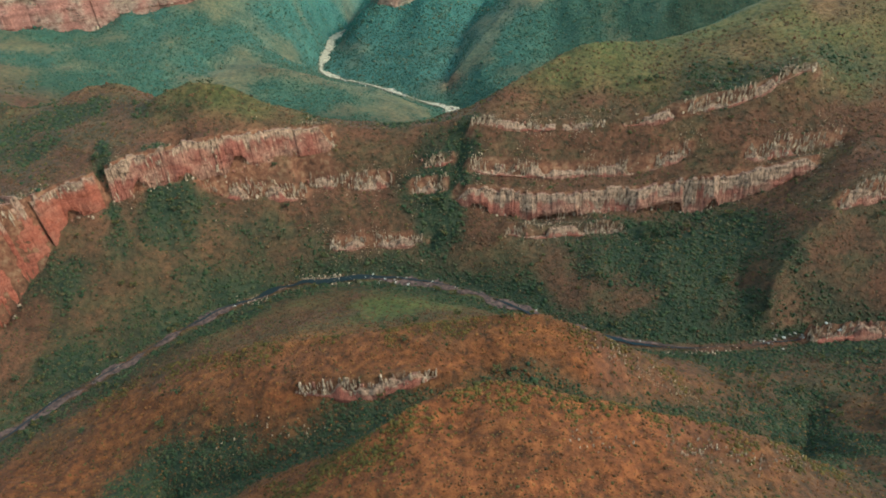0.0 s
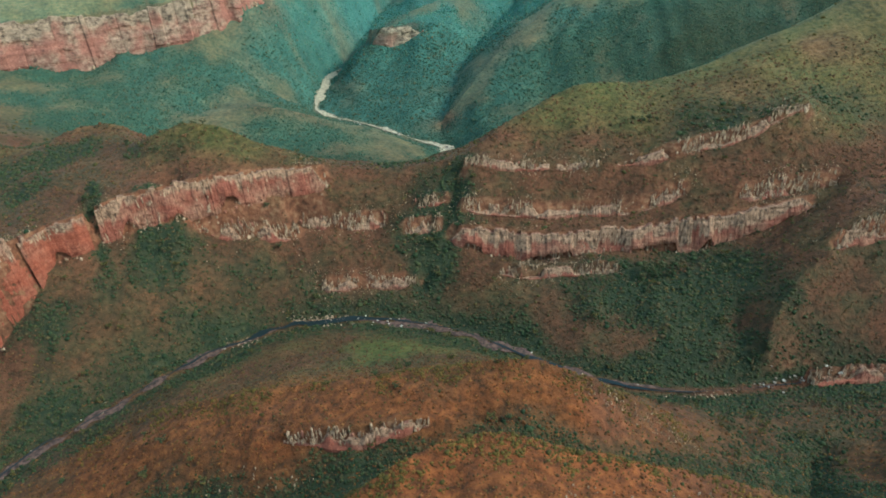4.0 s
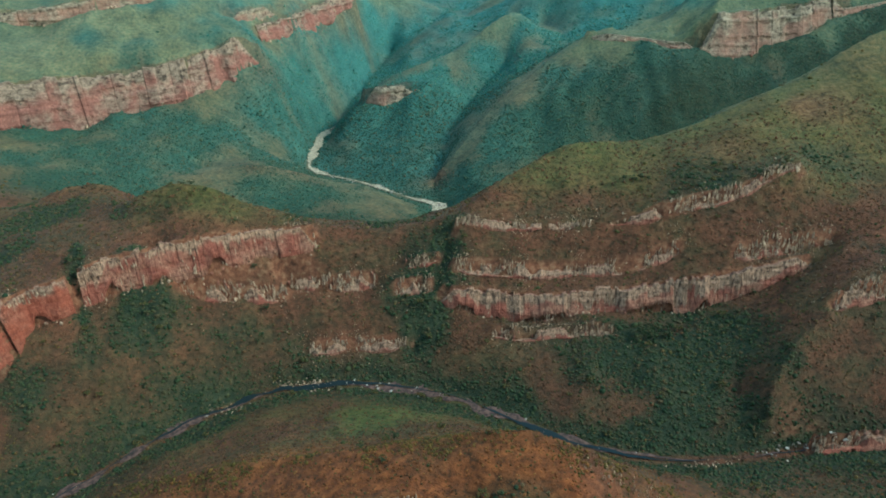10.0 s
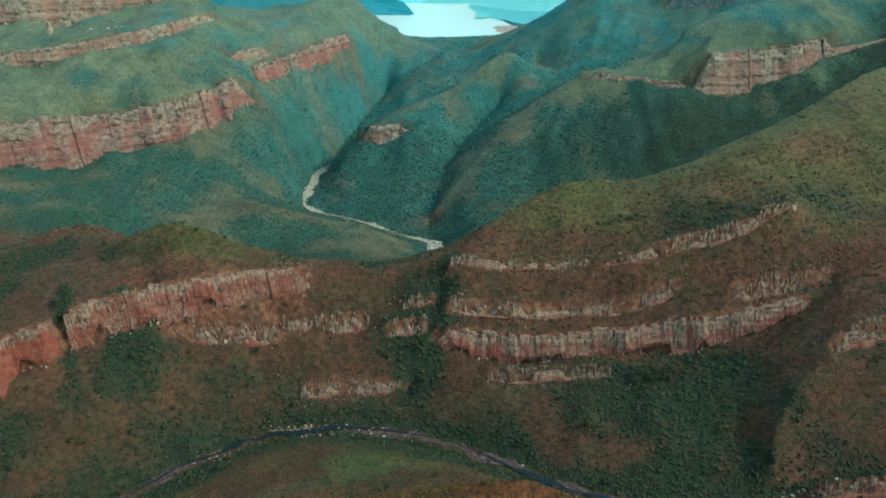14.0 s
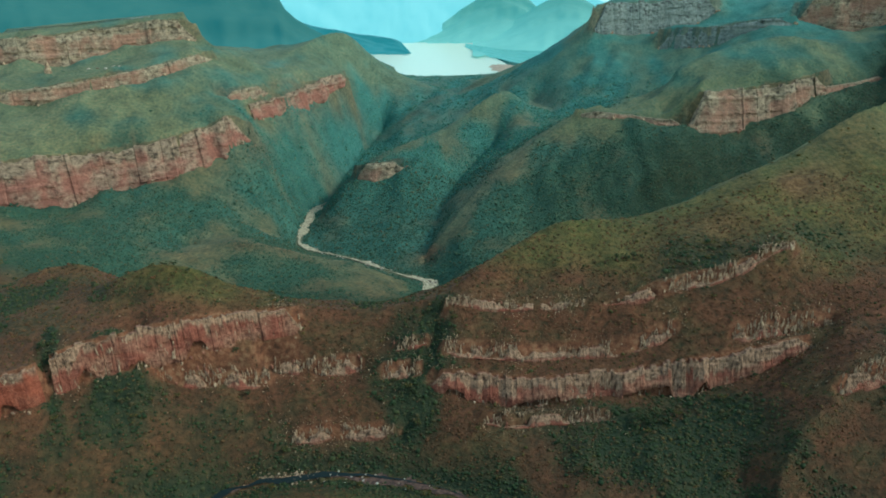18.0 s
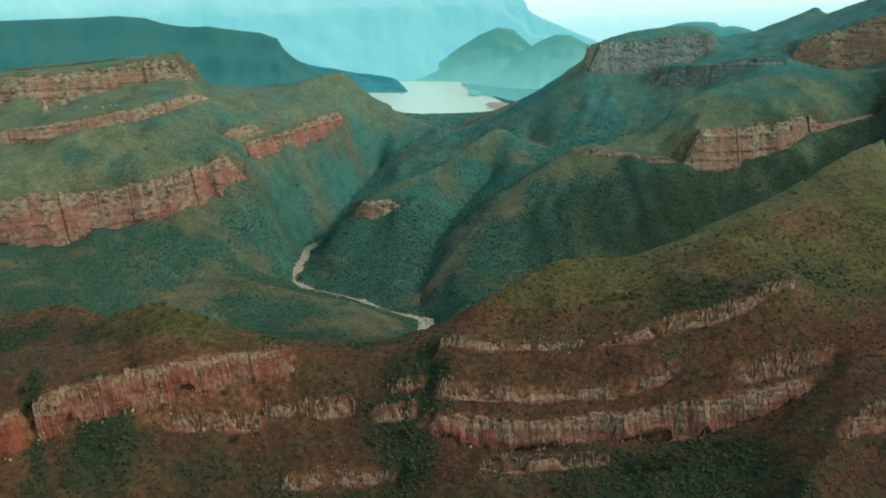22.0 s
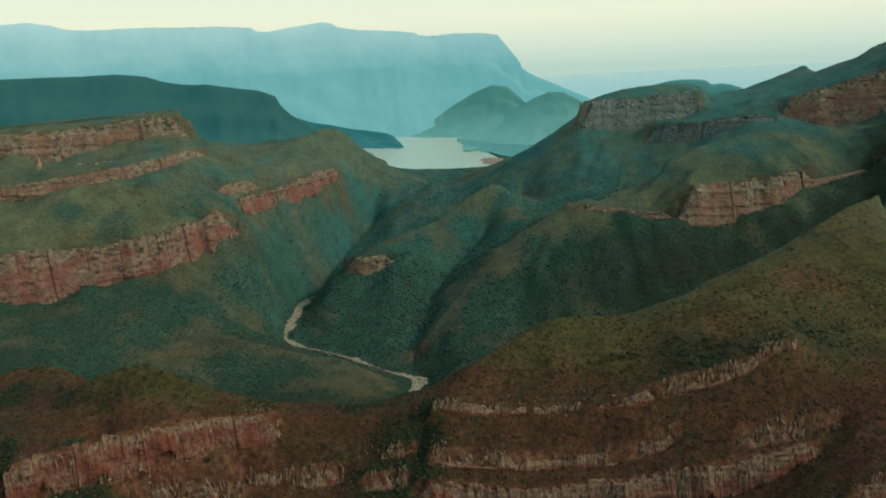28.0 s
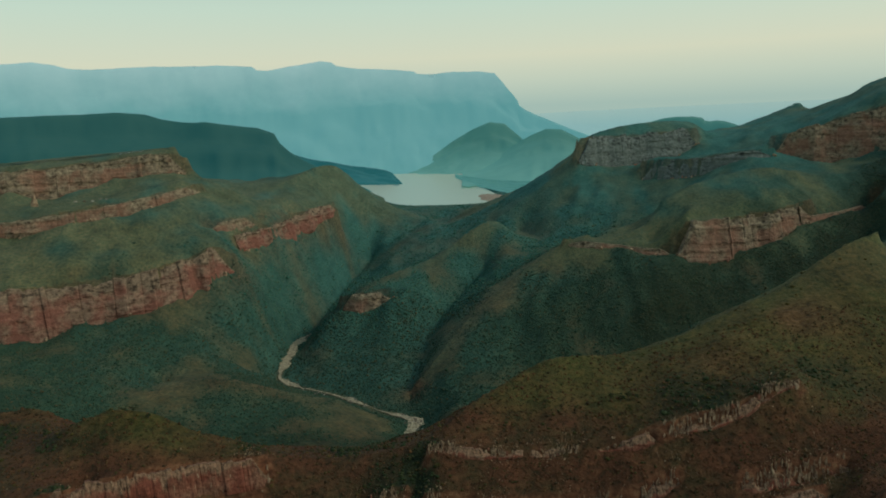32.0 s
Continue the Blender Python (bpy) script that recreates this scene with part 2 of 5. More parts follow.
M_DRY = bush_material("dry_shrub_leaves", [(0.0, (0.0369, 0.0255, 0.00691)), (0.35, (0.111, 0.0389, 0.0104)), (0.7, (0.184, 0.0674, 0.0162)), (0.85, (0.23, 0.0936, 0.023)), (1.0, (0.0829, 0.0599, 0.0126))])
M_OLIVE = bush_material("olive_leaves", [(0.0, (0.0484, 0.0374, 0.0069)), (0.5, (0.0847, 0.0576, 0.00906)), (0.85, (0.121, 0.0706, 0.0121)), (1.0, (0.137, 0.0612, 0.0121))])
M_WATER = water_material("river_water", (0.015, 0.022, 0.02), 0.4, 0.15)
# the lake's near-white cream base carries the reflected sky
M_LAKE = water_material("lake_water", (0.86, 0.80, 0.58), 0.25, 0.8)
M_ROCK = bed_material("red_block", (0.16, 0.06, 0.035), (0.38, 0.16, 0.09))
M_RIM = bed_material("tan_block", (0.15, 0.085, 0.048), (0.50, 0.34, 0.195))
M_STONE = pale_stone_material()
M_BED = bed_material("river_gravel", (0.035, 0.024, 0.017), (0.150, 0.082, 0.056))
M_BED_FAR = bed_material("pale_river_gravel", (0.20, 0.15, 0.08), (0.60, 0.47, 0.28))
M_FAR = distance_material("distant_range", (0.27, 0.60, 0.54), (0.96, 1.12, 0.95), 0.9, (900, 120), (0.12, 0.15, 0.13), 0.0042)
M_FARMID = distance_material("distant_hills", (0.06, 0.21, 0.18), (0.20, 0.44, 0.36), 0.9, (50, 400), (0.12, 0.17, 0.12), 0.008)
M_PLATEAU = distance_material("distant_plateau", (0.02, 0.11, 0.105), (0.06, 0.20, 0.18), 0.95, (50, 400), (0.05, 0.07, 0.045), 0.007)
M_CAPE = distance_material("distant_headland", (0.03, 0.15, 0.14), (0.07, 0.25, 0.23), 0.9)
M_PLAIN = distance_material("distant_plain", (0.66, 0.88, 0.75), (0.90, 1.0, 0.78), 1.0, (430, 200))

# ---- plan of the land: crest, valley and cliff lines in metres ----
RIDGES, CLIFFS = {}, {}


def ridge(name, points):
    RIDGES[name] = points


def cliff(name, points):
    """The top edge of a cliff from left to right, downhill to its right: x, y, z and the face's height."""
    CLIFFS[name] = points


ridge("river_near", [(-394, 391, -6), (-376, 416, -6), (-344, 448, -6), (-311, 487, -6), (-273, 526, -6), (-224, 564, -6), (-175, 593, -6), (-126, 601, -6), (-69, 597, -6), (-13, 582, -6), (34, 558, -6), (84, 527, -6), (130, 498, -6), (175, 480, -6), (237, 471, -6), (308, 476, -6), (349, 484, -6), (412, 484, -6)])
ridge("hill1_crest", [(-299, 430, 8), (-227, 420, 49), (-160, 405, 77), (-112, 397, 90), (-44, 395, 101), (21, 397, 107), (70, 398, 108), (107, 392, 92), (138, 385, 78), (172, 378, 54)])
ridge("hill1_knob_l", [(-259, 390, 35), (-200, 370, 62), (-160, 358, 69), (-131, 352, 81)])
ridge("gully12", [(-215, 300, 20), (-150, 302, 48), (-95, 308, 70), (-50, 312, 84), (0, 318, 92), (40, 322, 90), (80, 322, 84), (130, 320, 68), (180, 314, 52), (240, 306, 36), (262, 330, 24), (285, 372, 8)])
ridge("near_right_rise", [(365, 215, 104), (360, 255, 90), (356, 300, 72), (360, 345, 50), (372, 395, 24)])
ridge("hill2_crest", [(-93, 240, 119), (-60, 252, 137), (-34, 262, 153), (-11, 272, 158), (12, 280, 160), (31, 280, 161), (63, 274, 153), (88, 268, 151), (129, 268, 138), (168, 262, 130), (193, 256, 122), (209, 250, 112)])
ridge("hill2_mid", [(10, 236, 159), (43, 242, 161), (73, 238, 156), (113, 240, 149)])
ridge("l_sky", [(-534, 770, 141), (-493, 765, 135), (-443, 760, 134), (-400, 755, 136), (-356, 750, 144), (-314, 742, 166), (-279, 740, 174), (-242, 738, 165), (-214, 740, 146), (-178, 745, 132), (-140, 745, 118), (-102, 745, 105), (-62, 745, 103), (-21, 740, 110), (19, 740, 117)])
ridge("r_sky", [(38, 750, 122), (72, 770, 141), (106, 790, 152), (143, 810, 164), (179, 825, 173), (252, 840, 162), (331, 865, 168), (411, 890, 194), (494, 915, 214), (583, 950, 256), (646, 970, 268)])
ridge("r_spur", [(377, 565, 85), (340, 545, 67), (315, 525, 48), (299, 500, 28)])
ridge("ravine", [(24, 735, 114), (14, 708, 88), (3, 680, 67), (-11, 655, 38), (-25, 632, 7)])
ridge("r_hollow", [(237, 620, 32), (274, 600, 40), (292, 570, 38), (288, 530, 17)])
ridge("river_far", [(-232, 1573, -34), (-254, 1511, -34), (-255, 1403, -34), (-254, 1319, -34), (-222, 1280, -34), (-158, 1244, -34), (-102, 1200, -34), (-49, 1149, -34), (-14, 1126, -34), (15, 1106, -34), (-4, 1042, -34)])
ridge("bluff", [(-405, 1160, 33), (-305, 1120, 52), (-253, 1130, 37), (-197, 1120, 18), (-137, 1090, 7), (-62, 1050, -4)])
ridge("knoll", [(-478, 800, 134), (-455, 810, 143), (-423, 815, 147), (-391, 815, 141), (-372, 812, 131)])
ridge("plat_sky", [(-956, 1750, 371), (-756, 1750, 382), (-646, 1740, 387), (-533, 1720, 394)])
ridge("ridge2_sky", [(-491, 1760, 289), (-420, 1850, 261), (-333, 1930, 277), (-273, 2050, 305), (-225, 2120, 308), (-189, 2150, 282), (-145, 2200, 223), (-83, 2300, 177)])
ridge("left_spur", [(-441, 1370, 118), (-392, 1345, 71), (-345, 1310, 28), (-301, 1290, -1)])
ridge("center_ridge", [(-191, 1570, 9), (-137, 1530, 60), (-102, 1505, 88), (-29, 1560, 106), (63, 1620, 119), (148, 1680, 170), (204, 1700, 194), (252, 1700, 158), (280, 1660, 124)])
ridge("spur_r", [(-21, 1180, -27), (18, 1200, -2), (56, 1240, 28), (128, 1330, 80), (190, 1380, 109), (253, 1420, 144), (314, 1440, 178), (371, 1440, 193)])
ridge("rock_hill", [(532, 1480, 249), (616, 1520, 278), (712, 1550, 295), (801, 1560, 305), (855, 1540, 287)])
ridge("side_valley", [(200, 1110, -5), (247, 1130, 8), (344, 1150, 22), (450, 1180, 42), (588, 1230, 76), (756, 1300, 110), (931, 1380, 138)])
ridge("dome_sky", [(452, 1960, 301), (493, 2000, 357), (565, 2030, 379), (656, 2060, 392), (786, 2100, 396), (862, 2100, 385), (884, 2080, 332)])
ridge("dome_slope", [(246, 1900, 163), (337, 1930, 217), (434, 1950, 280)])
ridge("massif_sky", [(1152, 2400, 364), (1203, 2350, 394), (1240, 2322, 413), (1262, 2304, 427), (1268, 2300, 429), (1273, 2290, 428), (1277, 2265, 409), (1280, 2250, 404), (1284, 2235, 408), (1306, 2150, 438), (1333, 2100, 451), (1344, 2080, 476), (1385, 2050, 495), (1465, 2000, 514)])
ridge("pre_lake", [(-207, 2900, 97), (-70, 2950, 60), (25, 2980, 44), (118, 2980, 59), (243, 2980, 29), (373, 2950, 30)])
ridge("mid_hump", [(-78, 2300, 114), (32, 2350, 92), (161, 2300, 86)])
cliff("hill1_cliff", [(-117, 352, 90, 7), (-91, 348, 96, 10), (-66, 345, 99, 12), (-42, 345, 103, 10), (-14, 348, 105, 6)])
cliff("lc1_top", [(-464, 520, 128, 116), (-428, 560, 127, 74), (-415, 585, 123, 42), (-397, 605, 122, 36), (-369, 624, 127, 34)])
cliff("lc1_rim", [(-359, 632, 128, 37), (-294, 655, 135, 36), (-241, 680, 135, 30), (-185, 705, 127, 26), (-138, 728, 122, 24)])
ridge("wall_gully", [(-372, 668, 138), (-366, 645, 124), (-363, 630, 108), (-357, 612, 82)])
cliff("ru_band", [(28, 725, 127, 8), (70, 722, 120, 8), (134, 718, 115, 7), (185, 716, 119, 7), (229, 715, 125, 9), (258, 715, 137, 14), (301, 716, 147, 15), (344, 718, 152, 12), (371, 720, 170, 8), (403, 722, 179, 8)])
cliff("r2_band", [(23, 690, 91, 13), (68, 688, 84, 13), (132, 686, 81, 13), (195, 684, 81, 13), (232, 684, 89, 13), (268, 686, 101, 13)])
cliff("r2b_band", [(323, 668, 106, 14), (371, 668, 109, 18), (425, 672, 116, 16)])
cliff("r3_band", [(7, 672, 67, 18), (47, 665, 63, 26), (97, 658, 59, 34), (154, 658, 61, 22), (222, 656, 64, 26), (263, 654, 74, 38), (310, 652, 80, 30), (362, 652, 91, 20), (398, 655, 99, 14)])
cliff("m_band_a", [(-167, 700, 72, 14), (-127, 697, 70, 16), (-68, 694, 72, 16)])
cliff("m_band_b", [(-43, 688, 69, 16), (-22, 686, 70, 16), (-3, 684, 72, 14)])
cliff("m_band_c", [(-35, 705, 84, 9), (-15, 703, 88, 10), (4, 702, 94, 10)])
cliff("l_spires", [(-291, 668, 92, 12), (-249, 668, 84, 16), (-207, 674, 78, 16), (-165, 684, 68, 13)])
cliff("low_a", [(-143, 640, 21, 11), (-120, 640, 23, 12), (-98, 640, 24, 12)])
cliff("low_b", [(-88, 640, 22, 12), (-63, 640, 22, 12), (-34, 640, 25, 11)])
cliff("low_r", [(60, 628, 41, 11), (94, 626, 38, 12), (125, 624, 40, 10), (155, 624, 40, 11), (186, 624, 42, 12)])
cliff("far_r_cliff", [(381, 580, 95, 16), (408, 584, 103, 19), (430, 588, 109, 20), (470, 595, 118, 20)])
cliff("r_bank", [(333, 478, 14, 16), (369, 482, 13, 15), (408, 486, 10, 14)])
cliff("lc2_top", [(-851, 1215, 179, 80), (-732, 1240, 175, 85), (-684, 1262, 179, 100), (-634, 1300, 169, 90), (-574, 1330, 170, 90), (-508, 1355, 175, 80), (-435, 1388, 190, 64), (-422, 1418, 186, 62), (-404, 1428, 200, 74), (-380, 1442, 204, 64), (-352, 1464, 180, 36)])
cliff("lc2_top_b", [(-372, 1550, 205, 28), (-343, 1630, 203, 40), (-310, 1700, 206, 50), (-270, 1790, 214, 45), (-230, 1870, 218, 29), (-198, 1930, 222, 20)])
cliff("lc2_upper", [(-426, 1530, 235, 20), (-387, 1570, 238, 21), (-351, 1640, 235, 20)])
cliff("lc3_top", [(-936, 1410, 263, 26), (-822, 1440, 269, 26), (-719, 1460, 277, 27), (-617, 1490, 286, 27), (-523, 1560, 303, 27), (-458, 1640, 314, 22)])
cliff("lc4_top", [(-1016, 1570, 351, 58), (-890, 1600, 355, 58), (-783, 1630, 362, 68), (-675, 1670, 369, 60), (-557, 1700, 382, 50), (-508, 1720, 367, 38)])
cliff("knob_cliff", [(-146, 1501, 71, 30), (-108, 1490, 81, 36), (-63, 1490, 83, 30), (-34, 1494, 84, 18)])
cliff("rock_low", [(316, 1425, 191, 14), (373, 1400, 186, 10), (426, 1385, 180, 8), (472, 1372, 175, 18), (531, 1358, 176, 28)])
cliff("rock_top", [(512, 1360, 223, 66), (573, 1370, 224, 80), (648, 1390, 223, 76), (753, 1420, 227, 60), (836, 1460, 241, 40)])
cliff("rock_far", [(795, 1430, 211, 16), (906, 1480, 210, 14), (1019, 1530, 216, 12)])
cliff("dome_cliff", [(462, 1950, 361, 64), (510, 1970, 364, 86), (612, 2000, 359, 90), (749, 2030, 365, 76), (837, 2050, 373, 56)])
cliff("massif_cliff", [(960, 1860, 351, 50), (1023, 1830, 367, 80), (1102, 1800, 391, 110), (1169, 1780, 410, 125), (1266, 1760, 429, 130)])
cliff("massif_low", [(624, 1880, 297, 50), (687, 1850, 302, 60), (754, 1800, 306, 44), (834, 1760, 322, 30), (908, 1740, 328, 20)])
ridge("foreground", [(-700, 60, 120), (-300, 120, 150), (0, 120, 175), (300, 110, 150), (700, 60, 130)])
ridge("foreground_back", [(-900, -180, 200), (0, -200, 240), (900, -180, 210)])
ridge("canyon_floor", [(-232, 1573, -34), (-190, 1800, -5), (-110, 2040, 40)])
ridge("side_gully", [(-5, 1150, -30), (15, 1280, -14), (45, 1430, 12), (100, 1550, 40), (180, 1640, 84)])
ridge("hump_gully", [(-40, 1700, 30), (60, 1800, 60), (170, 1880, 80)])
ridge("dome_gully", [(250, 1560, 120), (330, 1700, 130), (300, 1850, 130)])
ridge("river_left", [(-394, 391, -6), (-430, 330, -6), (-520, 260, -6)])
ridge("river_right", [(412, 484, -6), (520, 480, -4), (700, 470, 0)])
ridge("back_of_left_wall", [(-560, 900, 60), (-420, 950, 20), (-300, 960, -5), (-150, 930, 10), (-30, 930, 0), (15, 960, -28)])
ridge("lake_side_left", [(-420, 2600, 120), (-520, 3000, 110), (-560, 3500, 80)])
ridge("lake_side_right", [(500, 2760, 66), (520, 3100, 46), (450, 3500, 38)])
ridge("lake_plain", [(760, 3000, 60), (900, 3400, 40), (1100, 3800, 38)])
ridge("massif_hollow", [(700, 1990, 300), (800, 1960, 296), (900, 1940, 300), (990, 1930, 318), (1080, 1930, 352)])
ridge("far_left", [(-1900, 1800, 330), (-1700, 2500, 330), (-1500, 3000, 250)])
ridge("far_right", [(1900, 1700, 420), (1700, 2400, 330), (1500, 3200, 180)])
# high ridge out of view, added to throw shade on the side valley
ridge("massif_right", [(1290, 1980, 470), (1340, 1760, 480), (1330, 1500, 450), (1270, 1300, 380), (1240, 1120, 300)])
ridge("massif_gully", [(330, 1640, 128), (450, 1640, 125), (590, 1620, 140), (720, 1600, 150)])
ridge("lake_shore_right", [(450, 3120, 47), (450, 3350, 47), (430, 3700, 47), (440, 4200, 47), (450, 4700, 47)])
LAKE_Z = 45.0
LAKE = [(-368, 4177), (-225, 3472), (-76, 3140), (25, 2990), (246, 2980), (399, 3110), (420, 3200), (395, 3400), (365, 3700), (380, 4200), (390, 4720), (-120, 4800), (-330, 4450)]


def lattice(seed):
    return np.random.RandomState(seed).rand(256, 256)


def value_noise(x, y, grid):
    i, j = np.floor(x).astype(int), np.floor(y).astype(int)
    u, v = x - i, y - j
    u, v = u * u * (3 - 2 * u), v * v * (3 - 2 * v)
    a, b_ = grid[i & 255, j & 255], grid[(i + 1) & 255, j & 255]
    c, d = grid[i & 255, (j + 1) & 255], grid[(i + 1) & 255, (j + 1) & 255]
    return (a + (b_ - a) * u) + ((c + (d - c) * u) - (a + (b_ - a) * u)) * v


def fbm(x, y, size, octaves, seed, ridged=False):
    total, amp, norm = 0.0, 1.0, 0.0
    for o in range(octaves):
        n = value_noise(x / size + 17.3 * o, y / size + 5.7 * o, lattice(seed + o)) * 2 - 1
        total, norm = total + amp * (1 - 2 * np.abs(n) if ridged else n), norm + amp
        amp, size = amp * 0.5, size * 0.5
    return total / norm


def line_distance(x, y, points):
    best = np.full(np.shape(x), 1e9)
    for p, q in zip(points, points[1:]):
        ax, ay, bx, by = p[0], p[1], q[0] - p[0], q[1] - p[1]
        t = np.clip(((x - ax) * bx + (y - ay) * by) / (bx * bx + by * by + 1e-9), 0, 1)
        best = np.minimum(best, np.hypot(x - ax - t * bx, y - ay - t * by))
    return best


def inside(x, y, poly):
    hit = np.zeros(np.shape(x), bool)
    for (x0, y0), (x1, y1) in zip(poly, poly[1:] + poly[:1]):
        hit ^= ((y0 > y) != (y1 > y)) & (x < (x1 - x0) * (y - y0) / (y1 - y0 + 1e-9) + x0)
    return hit


# The sheet's mesh widens with the distance from the near end.
STEP, ORIGIN = 0.0041, 320.0
V0, V1 = math.log(ORIGIN - 260), math.log(ORIGIN + 4880)
S_MID = np.arange(-1.02, 1.0201, STEP)
S_OUT = 1.02 + np.cumsum(STEP * 1.16 ** np.arange(1, 36))
S_ALL = np.concatenate((-S_OUT[::-1], S_MID, S_OUT))
V_NEAR = np.linspace(V0, math.log(ORIGIN + 130), 60, endpoint=False)
V_ALL = np.concatenate((V_NEAR, np.arange(math.log(ORIGIN + 130), V1, STEP)))
NS, NV = len(S_ALL), len(V_ALL)


def cell(x, y):
    s = np.interp(x / (y + ORIGIN), S_ALL, np.arange(NS))
    v = np.interp(np.log(np.maximum(y + ORIGIN, 1e-3)), V_ALL, np.arange(NV))
    return v, s


def sampled(points, step=2.0):
    out = []
    for p, q in zip(points, points[1:]):
        p, q = np.array(p, float), np.array(q, float)
        n = max(2, int(np.hypot(*(q - p)[:2]) / step))
        out += [p + (q - p) * k / n for k in range(n)]
    return np.array(out + [np.array(points[-1], float)])


def smooth_line(points, rounds=2):
    """Corner cutting that keeps the ends."""
    pts = [np.array(p, float) for p in points]
    for _ in range(rounds):
        if len(pts) < 3:
            break
        new_pts = [pts[0]]
        for p, q in zip(pts, pts[1:]):
            new_pts += [p * 0.75 + q * 0.25, p * 0.25 + q * 0.75]
        pts = new_pts + [pts[-1]]
    return pts


def cliff_edges(name, points):
    """Samples along a cliff: top edge, foot and the way out from the face; the edge wanders a little."""
    step = 1.0 if points[0][1] < 1100 else 2.5
    p = sampled(smooth_line(points, 1), step)
    d = np.gradient(p[:, :2], axis=0)
    d /= np.linalg.norm(d, axis=1)[:, None] + 1e-9
    for _ in range(14):
        d[1:-1] = (d[:-2] + d[1:-1] + d[2:]) / 3
    d /= np.linalg.norm(d, axis=1)[:, None] + 1e-9
    out = np.stack((d[:, 1], -d[:, 0]), -1)
    h = p[:, 3]
    seed = sum(map(ord, name)) % 97
    along = np.concatenate(([0.0], np.cumsum(np.linalg.norm(np.diff(p[:, :2], axis=0), axis=1))))
    wob = fbm(along, along * 0 + seed, 46.0, 3, 300 + seed) * np.minimum(h, 40) * 0.30
    top = p[:, :3].copy()
    top[:, :2] += out * wob[:, None]
    foot = top.copy()
    foot[:, :2] += out * (0.22 * h + 2.0)[:, None]
    foot[:, 2] -= h
    return top, foot, out, h, along


def solve_land():
    held = np.zeros((NV, NS), bool)
    z = np.zeros((NV, NS))
    num, tot = np.zeros((NV, NS)), np.zeros((NV, NS))

    def stamp(p, weight=1.0):
        v, s = cell(p[:, 0], p[:, 1])
        v, s = np.rint(v).astype(int), np.rint(s).astype(int)
        ok = (v > 0) & (v < NV - 1) & (s > 0) & (s < NS - 1)
        np.add.at(num, (v[ok], s[ok]), p[ok, 2] * weight)
        np.add.at(tot, (v[ok], s[ok]), weight)

    for name, pts in RIDGES.items():
        p = sampled(smooth_line(pts), 2.0)
        stamp(p)
        if name.startswith("river"):
            d = np.gradient(p[:, :2], axis=0)
            d /= np.linalg.norm(d, axis=1)[:, None] + 1e-9
            for off in (-12, -8, -4, 4, 8, 12):
                q = p.copy()
                q[:, 0] += d[:, 1] * off
                q[:, 1] -= d[:, 0] * off
                q[:, 2] += 1.5 * (abs(off) > 10)
                stamp(q)
    for name, pts in CLIFFS.items():
        top, foot, out, h, along = cliff_edges(name, pts)
        stamp(top, 3.0)
        stamp(foot, 3.0)
    held = tot > 0
    z[held] = num[held] / tot[held]
    yy = np.exp(V_ALL)[:, None] - ORIGIN + 0 * S_ALL[None]
    xx = S_ALL[None] * (yy + ORIGIN)
    wet = inside(xx, yy, LAKE)
    held |= wet
    z[wet] = LAKE_Z - 6
    levels = [32, 16, 8, 4, 2, 1]
    cur = None
    for k in levels:
        h_, w_ = -(-NV // k), -(-NS // k)
        zs, hs = np.zeros((h_, w_)), np.zeros((h_, w_))
        iv, is_ = np.nonzero(held)
        np.add.at(zs, (iv // k, is_ // k), z[iv, is_])
        np.add.at(hs, (iv // k, is_ // k), 1)
        fixed = hs > 0
        aim = np.where(fixed, zs / np.maximum(hs, 1), 0)
        if cur is None:
            cur = np.where(fixed, aim, aim[fixed].mean())
        else:
            cur = np.repeat(np.repeat(cur, 2, 0), 2, 1)[:h_, :w_]
        cur[fixed] = aim[fixed]
        for _ in range(400 if k > 4 else (120 if k > 1 else 40)):
            e = np.pad(cur, 1, mode="edge")
            avg = (e[:-2, 1:-1] + e[2:, 1:-1] + e[1:-1, :-2] + e[1:-1, 2:]) / 4
            cur = np.where(fixed, aim, avg)
    return xx, yy, cur, wet


LX, LY, LZ, WET = solve_land()
NEAR_LINE = np.full(LX.shape, 1e9)
for pts_ in list(RIDGES.values()):
    NEAR_LINE = np.minimum(NEAR_LINE, line_distance(LX, LY, pts_))
CLIFF_DIST = np.full(LX.shape, 1e9)
for pts_ in CLIFFS.values():
    CLIFF_DIST = np.minimum(CLIFF_DIST, line_distance(LX, LY, pts_))
RIVER_DIST = np.minimum(line_distance(LX, LY, RIDGES["river_near"]), line_distance(LX, LY, RIDGES["river_far"]))
for k_ in ("river_left", "river_right"):
    RIVER_DIST = np.minimum(RIVER_DIST, line_distance(LX, LY, RIDGES[k_]))
LAKE_DIST = line_distance(LX, LY, [(x, y, 0) for x, y in LAKE + LAKE[:1]])
calm = np.clip((LAKE_DIST - 60) / 200, 0.03, 1) * np.clip((RIVER_DIST - 12) / 60, 0, 1) * np.clip(CLIFF_DIST / 25, 0.15, 1)
free = np.clip(NEAR_LINE / (50 + 0.05 * np.clip(LY - 900, 0, 2000)), np.where(LY > 1000, 0.10, 0.25), 1)


def blurred(f, rounds):
    for _ in range(rounds):
        e = np.pad(f, 1, mode="edge")
        f = (e[:-2, 1:-1] + e[2:, 1:-1] + e[1:-1, :-2] + e[1:-1, 2:] + f) / 5
    return f


